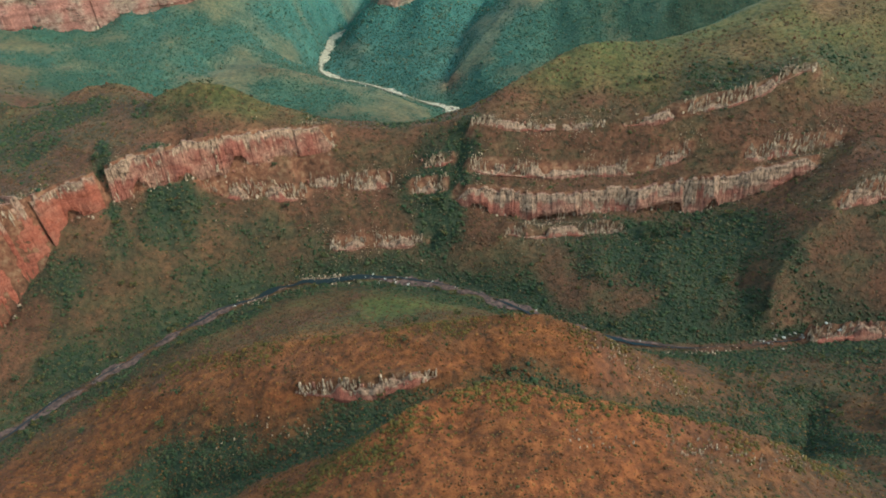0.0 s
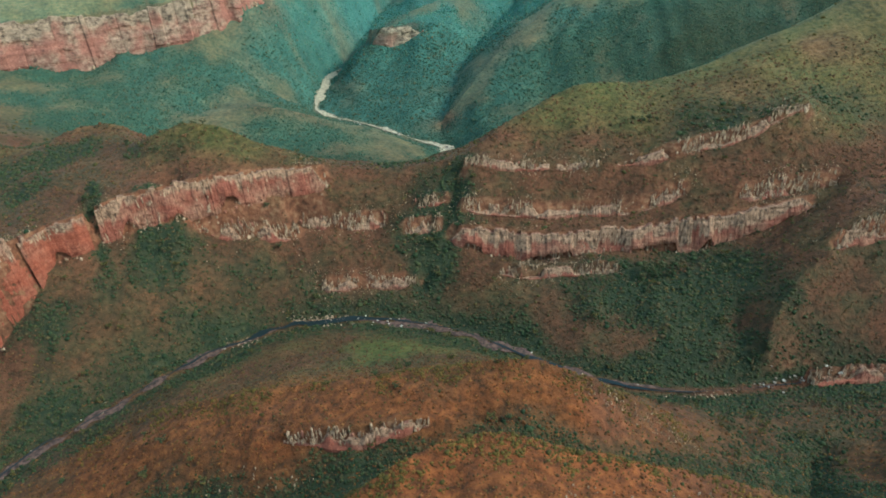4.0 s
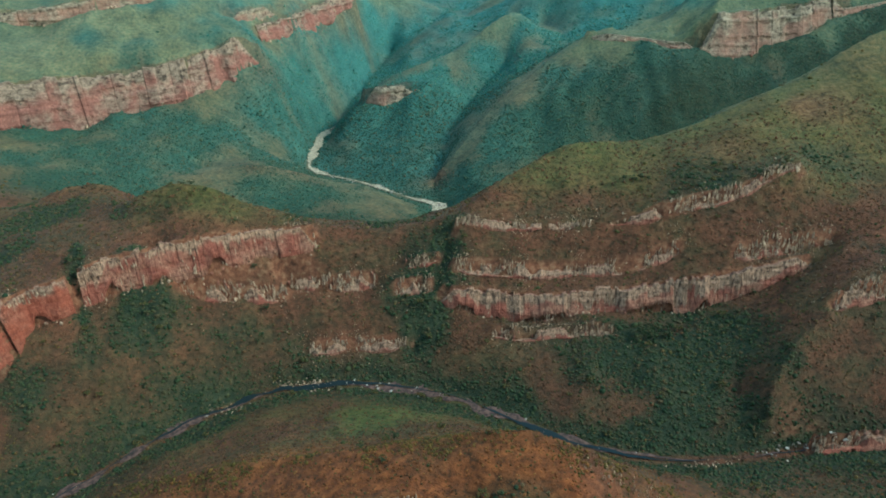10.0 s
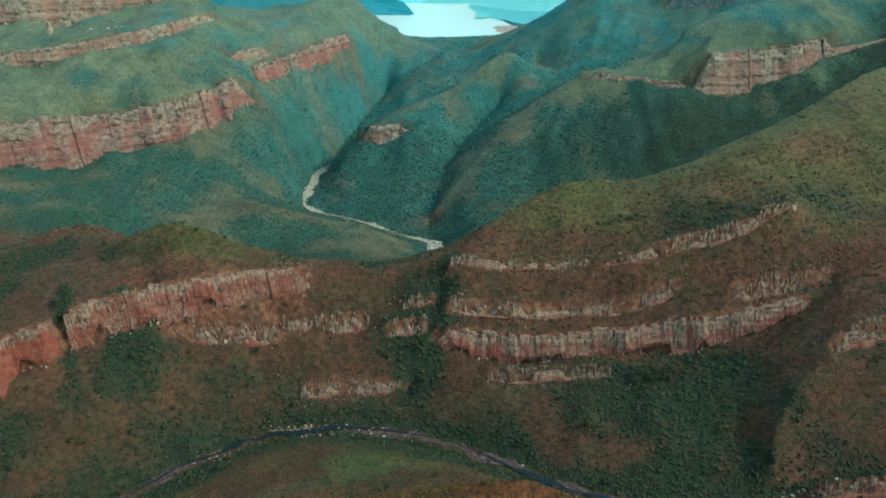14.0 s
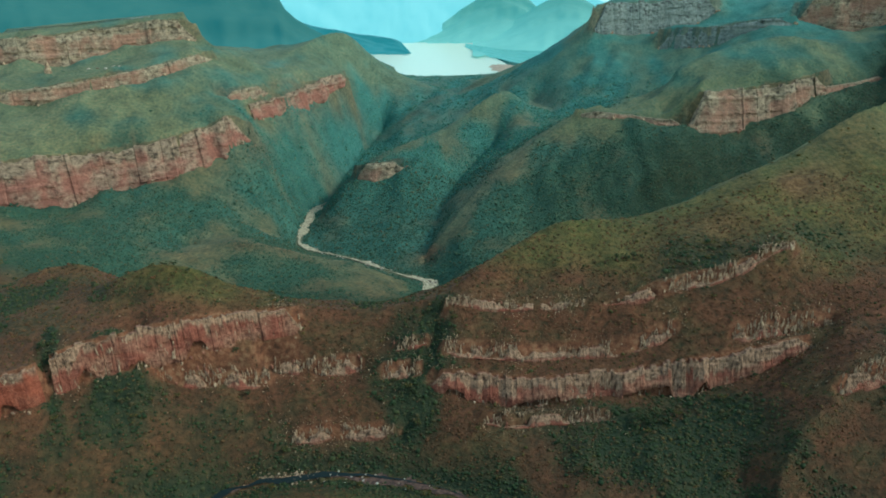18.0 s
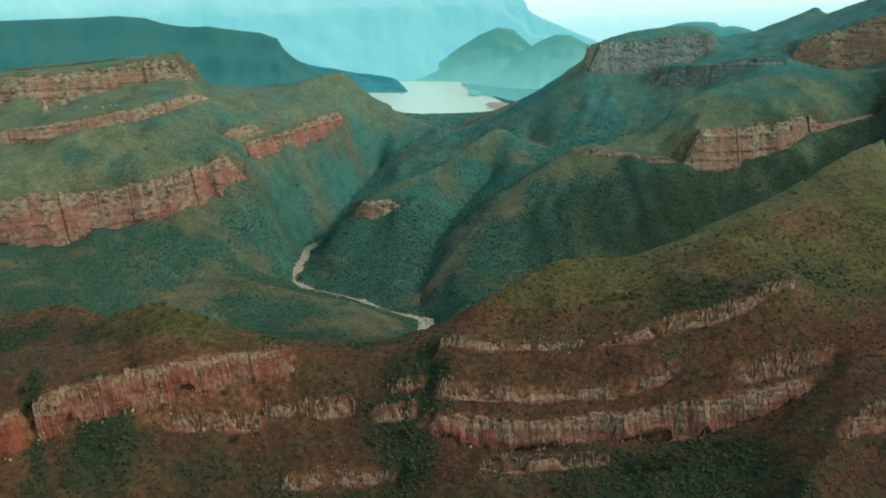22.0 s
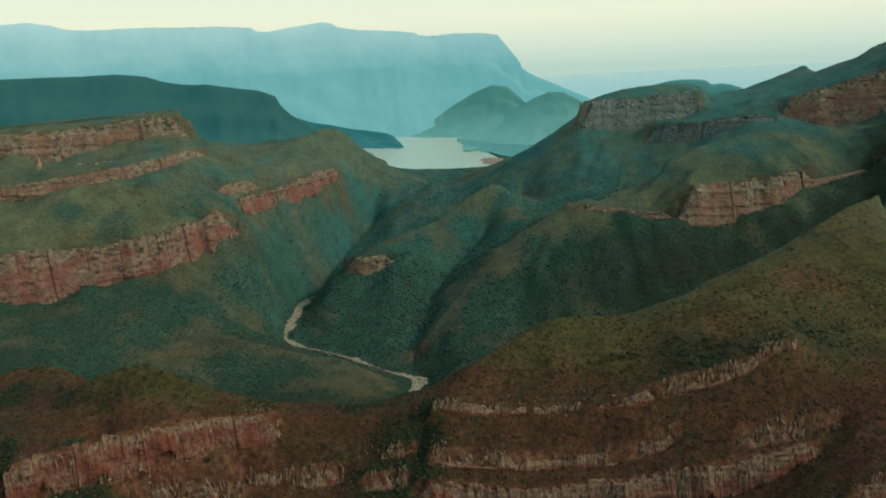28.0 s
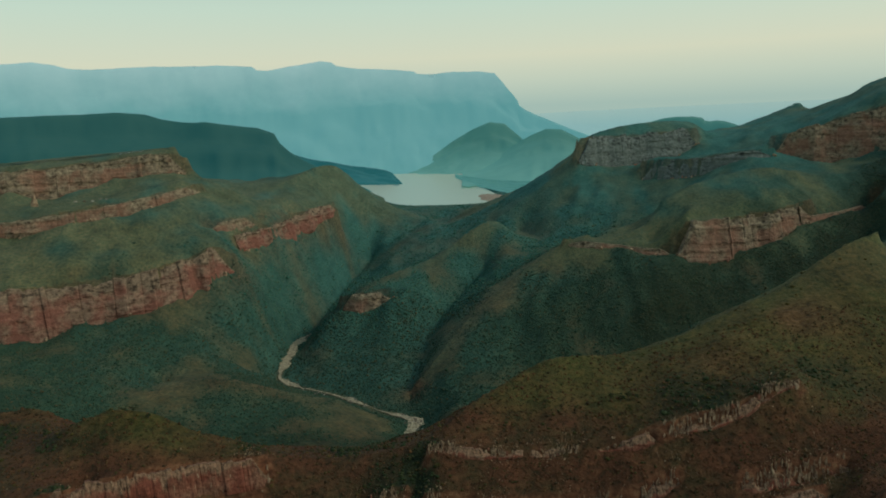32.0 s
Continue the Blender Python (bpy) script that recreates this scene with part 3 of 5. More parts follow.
def gullies(size, seed):
    """Spurs and gullies that run down the slopes: ridged noise drawn out along the fall of the land."""
    soft = blurred(LZ, 30)
    fy, fx = np.gradient(soft, axis=0) / np.gradient(LY, axis=0), np.gradient(soft, axis=1) / np.gradient(LX, axis=1)
    turn, total, weights = np.arctan2(fy, fx), 0.0, 1e-6
    for k in range(6):
        a_ = math.pi * k / 6
        w = np.clip(np.cos(2 * (turn - a_)), 0, 1) ** 3
        down, side = LX * math.cos(a_) + LY * math.sin(a_), LY * math.cos(a_) - LX * math.sin(a_)
        total, weights = total + w * fbm(side, down * 0.22, size, 4, seed + 7 * k, True), weights + w
    return total / weights * np.clip(np.hypot(fx, fy) * 1.6, 0.1, 1)


valley = np.clip((LY - 900) / 250, 0, 1)
LZ = LZ + calm * free * (gullies(62.0, 400) * 7.5 * (1 - valley) + gullies(150.0, 450) * 30 * valley * np.clip((2900 - LY) / 600, 0.1, 1))
LZ = LZ + calm * free * (fbm(LX, LY, 110.0, 5, 11, True) * (2.5 + 5 * valley * np.clip((2700 - LY) / 500, 0.15, 1)) + fbm(LX, LY, 38.0, 4, 31) * (3.4 + 4.2 * np.clip((430 - LY) / 40, 0, 1))) + fbm(LX, LY, 14.0, 3, 61) * (1.0 + 1.5 * np.clip((430 - LY) / 40, 0, 1)) * np.clip((RIVER_DIST - 12) / 30, 0, 1)
LZ[WET] = LAKE_Z - 6


def height(x, y):
    v, s = cell(np.asarray(x, float), np.asarray(y, float))
    i, j = np.clip(np.floor(v).astype(int), 0, NV - 2), np.clip(np.floor(s).astype(int), 0, NS - 2)
    a, b_ = v - i, s - j
    return (LZ[i, j] * (1 - a) + LZ[i + 1, j] * a) * (1 - b_) + (LZ[i, j + 1] * (1 - a) + LZ[i + 1, j + 1] * a) * b_


def field(f, x, y):
    v, s = cell(np.asarray(x, float), np.asarray(y, float))
    return f[np.clip(np.rint(v).astype(int), 0, NV - 1), np.clip(np.rint(s).astype(int), 0, NS - 1)]


def bulk_mesh(name, verts, faces, smooth=False):
    """A mesh from arrays; faces all have the same number of corners."""
    me = bpy.data.meshes.new(name)
    n, k = faces.shape
    me.vertices.add(len(verts))
    me.vertices.foreach_set("co", np.asarray(verts, np.float32).ravel())
    me.loops.add(n * k)
    me.loops.foreach_set("vertex_index", faces.astype(np.int32).ravel())
    me.polygons.add(n)
    me.polygons.foreach_set("loop_start", np.arange(0, n * k, k, dtype=np.int32))
    me.polygons.foreach_set("loop_total", np.full(n, k, np.int32))
    me.update(calc_edges=True)
    me.polygons.foreach_set("use_smooth", np.full(n, smooth))
    return me


def grid_faces(rows, cols):
    i = np.arange(rows - 1)[:, None] * cols + np.arange(cols - 1)[None]
    return np.stack((i, i + 1, i + cols + 1, i + cols), -1).reshape(-1, 4)


# Plant cover of the land, from height, slope and nearness to water, with haze and shade tones.
def near(x, y, cx, cy, rx, ry):
    return np.exp(-(((x - cx) / rx) ** 2 + ((y - cy) / ry) ** 2))


spot, broad = fbm(LX, LY, 60.0, 4, 81), fbm(LX, LY, 220.0, 3, 91)
DRY = np.clip((440 - LY) / 60 + spot * 0.8, 0, 1) * np.clip((190 - LX) / 80 + spot, 0.38, 1) * np.clip((RIVER_DIST - 30) / 60 + spot, 0, 1)
GRASS = np.clip((LZ - 125) / 30 + spot * 0.8, 0, 1) * np.clip((LY - 690) / 30, 0, 1) * np.where(LY > 960, 1.0, 0.48 + 0.5 * broad) + 0.95 * near(LX, LY, -70, 510, 180, 75) * np.clip(0.6 + 1.6 * spot, 0, 1)
GRASS = np.clip(GRASS, 0, 1)
WOOD = np.clip(1.15 - RIVER_DIST / 40 + spot * 0.7, 0, 1) + np.clip(1.2 - line_distance(LX, LY, RIDGES["ravine"]) / 16 + spot * 0.4, 0, 1)
WOOD = WOOD + 1.2 * near(LX, LY, 190, 575, 95, 60) * np.clip(0.8 + spot, 0, 1) + 1.3 * near(LX, LY, -215, 642, 95, 22) * np.clip(0.7 + 1.4 * spot, 0, 1) + 0.85 * near(LX, LY, 310, 330, 130, 120) * np.clip(0.55 + 1.7 * spot, 0, 1) + 0.8 * near(LX, LY, -170, 320, 90, 45) * np.clip(0.5 + 1.5 * spot, 0, 1) + 0.4 * near(LX, LY, -330, 570, 90, 60) * np.clip(0.4 + 1.6 * spot, 0, 1) + 0.8 * near(LX, LY, 330, 720, 60, 30) * np.clip(0.5 + 1.6 * spot, 0, 1)
WOOD = WOOD + np.clip((LY - 905) / 60 + broad, 0, 1) * np.clip(0.95 - np.clip((LZ - 70) / 130, 0, 1) + spot * 1.3, 0, 1)
for k_, wide_ in (("gully12", 30), ("wall_gully", 9)):
    WOOD = WOOD + np.clip(1.3 - line_distance(LX, LY, RIDGES[k_]) / wide_ + spot * 0.5, 0, 1)
for k_ in ("spur_r", "center_ridge", "bluff", "left_spur", "ridge2_sky", "knoll"):
    WOOD = WOOD * np.clip(line_distance(LX, LY, RIDGES[k_]) / 40 + spot * 1.2, 0.45, 1)
WOOD = WOOD + np.clip((LY - 1430) / 150, 0, 1) * np.clip((LX - 180) / 150, 0, 1) * np.clip(0.75 + 0.9 * spot + 0.5 * broad, 0, 1)
wall_ = np.clip((LY - 440) / 40, 0, 1) * np.clip((900 - LY) / 60, 0, 1) * (1 - GRASS)
WOOD = WOOD + np.clip(2.6 * fbm(LX, LY, 75.0, 4, 95) - 0.22, 0, 1) * wall_
WOOD = np.clip(WOOD, 0, 1) * np.clip((RIVER_DIST - 3) / 5, 0, 1)
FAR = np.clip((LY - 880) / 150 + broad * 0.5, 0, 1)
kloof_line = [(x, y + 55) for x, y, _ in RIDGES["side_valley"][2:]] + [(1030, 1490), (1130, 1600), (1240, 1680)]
SHADED_WOODS = np.exp(-(line_distance(LX, LY, kloof_line) / 110) ** 2) * np.clip(0.9 + spot, 0, 1)  # forest whose ground colour is darkened as shade under the pink bluff
FAR = FAR * (1 - 0.85 * SHADED_WOODS)
WOOD = np.clip(WOOD + SHADED_WOODS, 0, 1)
# painted haze, stronger with distance
HAZE_TINT = np.clip((LY - 1100) / 1100 + 0.25 * broad, 0, 0.92) * (1 - SHADED_WOODS)
gz = np.gradient(LZ, axis=0) / np.gradient(LY, axis=0)
gx = np.gradient(LZ, axis=1) / np.gradient(LX, axis=1)
SLOPE = np.hypot(gz, gx)
BARE = 0.6 * np.clip(near(LX, LY, -320, 1135, 55, 30) + near(LX, LY, 12, 1190, 26, 30) + 0.8 * near(LX, LY, -215, 1118, 30, 22) + 0.6 * near(LX, LY, 150, 1345, 50, 40) + 0.9 * near(LX, LY, 470, 850, 60, 45) + 0.7 * near(LX, LY, 330, 800, 45, 25), 0, 1) * np.clip(0.55 + 2.2 * spot, 0, 1) + np.clip((SLOPE - 1.25) / 0.5, 0, 1) * np.clip(1.4 - CLIFF_DIST / 30, 0, 1) * np.clip(1.2 - (LY - 900) / 300, 0.35, 1)

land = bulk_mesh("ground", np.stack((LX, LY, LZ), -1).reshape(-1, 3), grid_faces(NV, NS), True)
for n_, f_ in (("dry", DRY), ("grass", GRASS), ("wood", WOOD), ("bare", BARE), ("far", FAR), ("haze_tint", HAZE_TINT)):
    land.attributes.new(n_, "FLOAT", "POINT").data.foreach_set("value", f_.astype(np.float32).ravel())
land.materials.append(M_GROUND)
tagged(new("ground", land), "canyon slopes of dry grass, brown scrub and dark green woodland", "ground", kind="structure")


# ---- water ----
def ribbon(name, points, width, lift, mat, label, category, step=3.5, ragged=0.25, seed=0, wander=0.0, bars=()):
    p = sampled(smooth_line(points), step)
    d = np.gradient(p[:, :2], axis=0)
    d /= np.linalg.norm(d, axis=1)[:, None] + 1e-9
    k = np.arange(len(p)) * step
    u = np.linspace(0, 1, len(p))
    width = width * (1 + sum(a * np.exp(-(((u - c) / s_) ** 2)) for c, s_, a in bars))
    shift = fbm(k, k * 0 + 5, 45.0, 3, 540 + seed) * wander
    p[:, 0] += d[:, 1] * shift
    p[:, 1] -= d[:, 0] * shift
    wl_ = width / 2 * np.clip(1 + ragged * fbm(k, k * 0 + 3, 17.0, 3, 500 + seed), 0.03, 3)
    wr_ = width / 2 * np.clip(1 + ragged * fbm(k, k * 0 + 9, 17.0, 3, 520 + seed), 0.03, 3)
    rows = []
    for off in (-1, -0.5, 0, 0.5, 1):
        w = np.where(off < 0, wl_, wr_) * off
        rows.append(np.stack((p[:, 0] + d[:, 1] * w, p[:, 1] - d[:, 0] * w, p[:, 2] + lift + 0 * w), -1))
    verts = np.stack(rows, 1).reshape(-1, 3)
    me = bulk_mesh(name, verts, grid_faces(len(p), 5), True)
    me.materials.append(mat)
    return tagged(new(name, me), label, category, kind="structure")


near_course = RIDGES["river_left"][::-1] + RIDGES["river_near"][1:] + RIDGES["river_right"][1:]
ribbon("river_bed", near_course, 5, 0.9, M_BED, "brown gravel bed along the canyon river", "river bed", ragged=2.6, seed=1, wander=3, bars=[(0.22, 0.10, 1.2), (0.37, 0.05, -0.95), (0.475, 0.04, 2.6), (0.56, 0.03, 0.3), (0.67, 0.06, -0.98), (0.80, 0.03, 0.8), (0.88, 0.05, -0.9)])
ribbon("river_water", near_course, 4, 1.3, M_WATER, "dark narrow river between gravel banks", "river", ragged=1.6, seed=2, wander=7, bars=[(0.20, 0.12, -0.7), (0.36, 0.05, 0.8), (0.48, 0.04, -0.8), (0.57, 0.04, 0.3), (0.67, 0.06, -0.9), (0.95, 0.07, 2.4)])
ribbon("river_bed_far", RIDGES["river_far"], 6, 1.6, M_BED_FAR, "pale boulder bed of the lower river", "river bed", ragged=1.9, seed=3, wander=3, bars=[(0.12, 0.12, 2.3), (0.27, 0.06, 2.0), (0.37, 0.03, -0.3), (0.45, 0.05, 0.8), (0.57, 0.05, -0.85), (0.68, 0.04, 0.9), (0.78, 0.05, -0.85), (0.95, 0.07, 4.0)])
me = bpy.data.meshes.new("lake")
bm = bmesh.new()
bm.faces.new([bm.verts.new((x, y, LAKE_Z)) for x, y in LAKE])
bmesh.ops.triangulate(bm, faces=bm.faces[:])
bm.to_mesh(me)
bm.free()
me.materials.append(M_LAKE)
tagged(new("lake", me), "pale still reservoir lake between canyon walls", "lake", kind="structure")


# ---- far country ----
def far_range(name, crest, base_z, depth, mat, label, seed, rough=20.0, shelf=0.55):
    """A mountain range along its crest: steep upper cliff, a shelf and a long talus in front, a slope behind."""
    c = sampled(smooth_line(crest, 1), 14.0)
    rad = c[:, :2] / np.linalg.norm(c[:, :2], axis=1)[:, None]
    k = np.arange(len(c)) * 14.0
    prof = [(-0.30, 0.0), (0.0, 1.0), (0.03, 0.97), (0.06, 0.80), (0.10, 0.74), (0.2, 0.66), (0.24, shelf - 0.06), (0.4, 0.36), (0.6, 0.22), (0.8, 0.09), (1.0, 0.0)]
    us = np.interp(np.linspace(0, 1, 40), np.linspace(0, 1, len(prof)), [q[0] for q in prof])
    hs = np.interp(us, [q[0] for q in prof], [q[1] for q in prof])
    rows = []
    for u, hh in zip(us, hs):
        n = fbm(k, k * 0 + u * 900, 160.0, 4, 700 + seed)
        spur = fbm(k, k * 0 + u * 200, 260.0, 3, 720 + seed, True)
        off = depth * (u * (1 + 0.25 * spur)) + (n * 30 if u > 0 else 0)
        z = base_z + (c[:, 2] - base_z) * hh + (n * rough * (0.3 if u <= 0.001 else 1.0)) * (hh > 0.02)
        rows.append(np.stack((c[:, 0] - rad[:, 0] * off, c[:, 1] - rad[:, 1] * off, z), -1))
    me = bulk_mesh(name, np.stack(rows, 1).reshape(-1, 3), grid_faces(len(c), len(us))[:, ::-1].copy(), True)
    me.materials.append(mat)
    return tagged(new(name, me), label, "mountains", kind="structure")


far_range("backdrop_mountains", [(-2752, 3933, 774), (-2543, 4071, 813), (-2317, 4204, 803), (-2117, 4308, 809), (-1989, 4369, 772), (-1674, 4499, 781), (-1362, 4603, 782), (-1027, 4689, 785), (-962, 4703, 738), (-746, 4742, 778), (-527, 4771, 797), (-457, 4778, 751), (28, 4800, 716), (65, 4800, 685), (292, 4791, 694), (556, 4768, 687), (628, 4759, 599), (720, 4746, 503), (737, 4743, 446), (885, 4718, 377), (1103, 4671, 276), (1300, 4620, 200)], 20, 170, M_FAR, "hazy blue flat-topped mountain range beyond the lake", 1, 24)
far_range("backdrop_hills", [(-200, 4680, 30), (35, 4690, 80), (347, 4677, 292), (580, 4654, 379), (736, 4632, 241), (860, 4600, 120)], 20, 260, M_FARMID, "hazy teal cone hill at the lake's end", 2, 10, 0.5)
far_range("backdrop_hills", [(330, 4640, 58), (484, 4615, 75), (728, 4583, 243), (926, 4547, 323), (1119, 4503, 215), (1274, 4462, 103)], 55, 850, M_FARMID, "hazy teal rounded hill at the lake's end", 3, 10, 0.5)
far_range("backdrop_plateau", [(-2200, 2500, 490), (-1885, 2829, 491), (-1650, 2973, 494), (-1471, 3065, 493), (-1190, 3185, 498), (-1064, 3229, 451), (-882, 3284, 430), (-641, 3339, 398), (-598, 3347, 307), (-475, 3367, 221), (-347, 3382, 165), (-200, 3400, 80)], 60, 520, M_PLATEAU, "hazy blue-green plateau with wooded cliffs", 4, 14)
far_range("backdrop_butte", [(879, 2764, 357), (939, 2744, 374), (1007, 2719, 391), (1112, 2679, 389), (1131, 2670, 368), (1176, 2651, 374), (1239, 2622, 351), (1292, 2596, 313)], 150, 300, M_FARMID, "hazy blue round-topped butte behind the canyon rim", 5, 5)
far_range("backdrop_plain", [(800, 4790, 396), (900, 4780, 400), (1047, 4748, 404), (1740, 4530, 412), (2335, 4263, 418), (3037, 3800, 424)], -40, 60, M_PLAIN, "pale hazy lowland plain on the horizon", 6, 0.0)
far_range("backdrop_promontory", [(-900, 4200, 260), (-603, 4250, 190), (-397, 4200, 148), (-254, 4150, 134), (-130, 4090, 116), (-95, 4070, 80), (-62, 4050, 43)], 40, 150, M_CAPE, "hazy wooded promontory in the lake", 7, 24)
# low glowing rise added to cover dark ground beside the lake
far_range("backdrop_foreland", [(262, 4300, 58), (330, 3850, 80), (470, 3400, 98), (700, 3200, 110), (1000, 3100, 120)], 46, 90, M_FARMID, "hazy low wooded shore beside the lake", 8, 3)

# ---- trees, boulders and small things ----
def part(name, bm_, mat, parent, label=""):
    me_ = bpy.data.meshes.new(name)
    bm_.to_mesh(me_)
    bm_.free()
    me_.materials.append(mat)
    ob = new(name, me_)
    ob.parent = parent
    return tagged(ob, label)


def bark_material():
    m, nt, ln, b = material("bark", 0.95)
    n = noise_tex(nt, ln, 1.5, 4, (1, 1, 0.3))
    r = ramp(nt, [(0.3, (0.05, 0.035, 0.025)), (0.7, (0.16, 0.12, 0.09))])
    ln.new(n, r.inputs[0])
    ln.new(r.outputs[0], b.inputs["Base Color"])
    return m


M_BARK = bark_material()


def limb(bm_, a, b, ra, rb, sides=6):
    a, b = Vector(a), Vector(b)
    rot = (b - a).to_track_quat("Z", "Y").to_matrix()
    rings = []
    for p, rad in ((a, ra), (b, rb)):
        rings.append([bm_.verts.new(p + rot @ Vector((math.cos(2 * math.pi * k / sides) * rad, math.sin(2 * math.pi * k / sides) * rad, 0))) for k in range(sides)])
    for k in range(sides):
        bm_.faces.new((rings[0][k], rings[0][(k + 1) % sides], rings[1][(k + 1) % sides], rings[1][k]))


def build_tree(seed, mat, label):
    """A bushveld tree about 8 m high: tapered trunk, forking limbs and a crown of many small leaf clumps."""
    r = random.Random(seed)
    root = tagged(new("tree"), label, "tree", "trees on the canyon slopes")
    bm_ = bmesh.new()
    limb(bm_, (0, 0, -1.0), (r.uniform(-0.3, 0.3), r.uniform(-0.3, 0.3), 2.4), 0.32, 0.22)
    tips = []
    for k in range(6):
        a = 2 * math.pi * k / 6 + r.uniform(-0.4, 0.4)
        reach = r.uniform(1.3, 2.6)
        tip = (math.cos(a) * reach, math.sin(a) * reach, r.uniform(4.2, 6.4))
        limb(bm_, (0, 0, 2.2), tip, 0.18, 0.07, 5)
        tips.append(tip)
    part("trunk", bm_, M_BARK, root, "grey-brown forking trunk and limbs")
    bm_ = bmesh.new()
    for k in range(34):
        c = Vector(r.choice(tips)) + Vector((r.gauss(0, 0.95), r.gauss(0, 0.95), r.gauss(0.1, 0.7)))
        made = bmesh.ops.create_icosphere(bm_, subdivisions=1, radius=r.uniform(0.5, 1.05))
        for v in made["verts"]:
            v.co = Vector((v.co.x * r.uniform(0.75, 1.3), v.co.y * r.uniform(0.75, 1.3), v.co.z * r.uniform(0.6, 1.0))) + c
    part("crown", bm_, mat, root, "uneven crown of dark leaf clumps")
    return root


def plant(tree, x, y, size, spin):
    z = float(height(x, y))
    return copy_thing(tree, pose(x, y, z - 0.2, 0, 0, spin) @ Matrix.Scale(size, 4))


TREES = [build_tree(3, M_WOODS, "dark green bushveld tree with a rounded crown"), build_tree(4, M_WOODS, "dark green bushveld tree with a spreading crown"), build_tree(5, M_BUSH, "olive green bushveld tree with a loose crown"), build_tree(6, M_BUSH, "pale olive bushveld tree on a dry slope")]
rt = random.Random(21)
for x, y, s in [(-372, 648, 1.2), (-366, 638, 0.9), (-288, 715, 1.0), (-316, 718, 0.9), (-325, 720, 0.7), (-251, 735, 0.8), (224, 760, 1.0), (234, 758, 1.2), (243, 760, 1.1), (251, 757, 0.8), (215, 612, 1.5), (230, 614, 1.6), (223, 606, 1.4), (238, 606, 1.3), (208, 604, 1.2), (246, 616, 1.2)]:
    plant(rt.choice(TREES[:2]), x, y, s, rt.uniform(0, 360))
made_trees = 0
while made_trees < 190:
    x, y = rt.uniform(-420, 430), rt.uniform(330, 760)
    w = float(field(WOOD, x, y))
    if float(field(RIVER_DIST, x, y)) < 9 or float(field(CLIFF_DIST, x, y)) < 8 or rt.random() > 0.12 + 0.88 * w:
        continue
    plant(rt.choice(TREES), x, y, rt.uniform(0.55, 1.0), rt.uniform(0, 360))
    made_trees += 1
for tree, (x, y) in zip(TREES, [(-352, 716), (-268, 742), (150, 560), (238, 742)]):
    tree.location = (x, y, float(height(x, y)) - 0.2)


def boulder_mesh(seed):
    r = random.Random(seed)
    bm_ = bmesh.new()
    bmesh.ops.create_icosphere(bm_, subdivisions=2, radius=0.5)
    for v in bm_.verts:
        n = noise.noise(v.co * 2.1 + Vector((seed, 0, 0)))
        v.co *= 1 + 0.45 * n + r.uniform(-0.05, 0.05)
        v.co.z *= 0.7
    me_ = bpy.data.meshes.new("boulder")
    bm_.to_mesh(me_)
    bm_.free()
    me_.materials.append(M_STONE)
    return me_


BOULDERS = [boulder_mesh(s) for s in range(8)]


def strew(course, count, spread, sizes, span, seed, label, group):
    """Boulders along a stretch of a river course; span is its start and end as shares of the length."""
    r = random.Random(seed)
    line = sampled(smooth_line(course), 2.0)
    for _ in range(count):
        p = line[int((span[0] + (span[1] - span[0]) * r.random()) * (len(line) - 1))]
        x, y = p[0] + r.gauss(0, spread), p[1] + r.gauss(0, spread)
        ob = tagged(new("boulder", r.choice(BOULDERS)), label, "boulder", group)
        s = r.uniform(*sizes)
        ob.matrix_basis = Matrix.LocRotScale(Vector((x, y, max(float(height(x, y)), p[2] + 0.9) + 0.12 * s)), Euler((0, 0, r.uniform(0, 6.3))), (s * r.uniform(0.8, 1.5), s, s * r.uniform(0.7, 1.1)))


NEAR, FARR = "boulders along the near river", "boulders in the lower river bed"
strew(RIDGES["river_near"], 24, 6, (0.9, 2.4), (0.36, 0.52), 1, "pale grey-pink river boulder on a gravel bar", NEAR)
strew(RIDGES["river_near"], 26, 4, (0.8, 1.8), (0.0, 1.0), 2, "weathered tan boulder beside the river", NEAR)
strew(RIDGES["river_near"], 22, 5, (1.2, 3.0), (0.86, 0.95), 3, "bleached white boulder beside dark water", NEAR)
strew(RIDGES["river_far"], 110, 4.5, (1.2, 3.4), (0.0, 1.0), 4, "bleached pale boulder in the dry river bed", FARR)
strew(RIDGES["river_far"], 30, 6, (1.5, 4.0), (0.86, 1.0), 5, "pale cream boulder at the river bend", FARR)


# ---- lookout on the plateau: parked cars, road; standing rock below it ----
def paint(name, col, rough=0.35):
    m, nt, ln, b = material(name, rough)
    n = noise_tex(nt, ln, 0.6, 3)
    r = ramp(nt, [(0.3, tuple(v * 0.85 for v in col)), (0.7, col)])
    ln.new(n, r.inputs[0])
    ln.new(r.outputs[0], b.inputs["Base Color"])
    return m


M_WHITE, M_TYRE, M_PANE = paint("white_car_paint", (0.8, 0.8, 0.78)), paint("tyre_rubber", (0.03, 0.03, 0.03), 0.9), paint("car_glass", (0.05, 0.06, 0.07), 0.1)
M_TRACK = bed_material("pale_road", (0.30, 0.26, 0.20), (0.5, 0.45, 0.36))


def box(bm_, x0, x1, y0, y1, z0, z1, taper=0.0):
    made = bmesh.ops.create_cube(bm_, size=1.0)
    for v in made["verts"]:
        k = taper if v.co.z > 0 else 0.0
        v.co = Vector(((x0 + x1) / 2 + v.co.x * (x1 - x0) * (1 - k), (y0 + y1) / 2 + v.co.y * (y1 - y0) * (1 - k * 0.5), z0 + (v.co.z + 0.5) * (z1 - z0)))


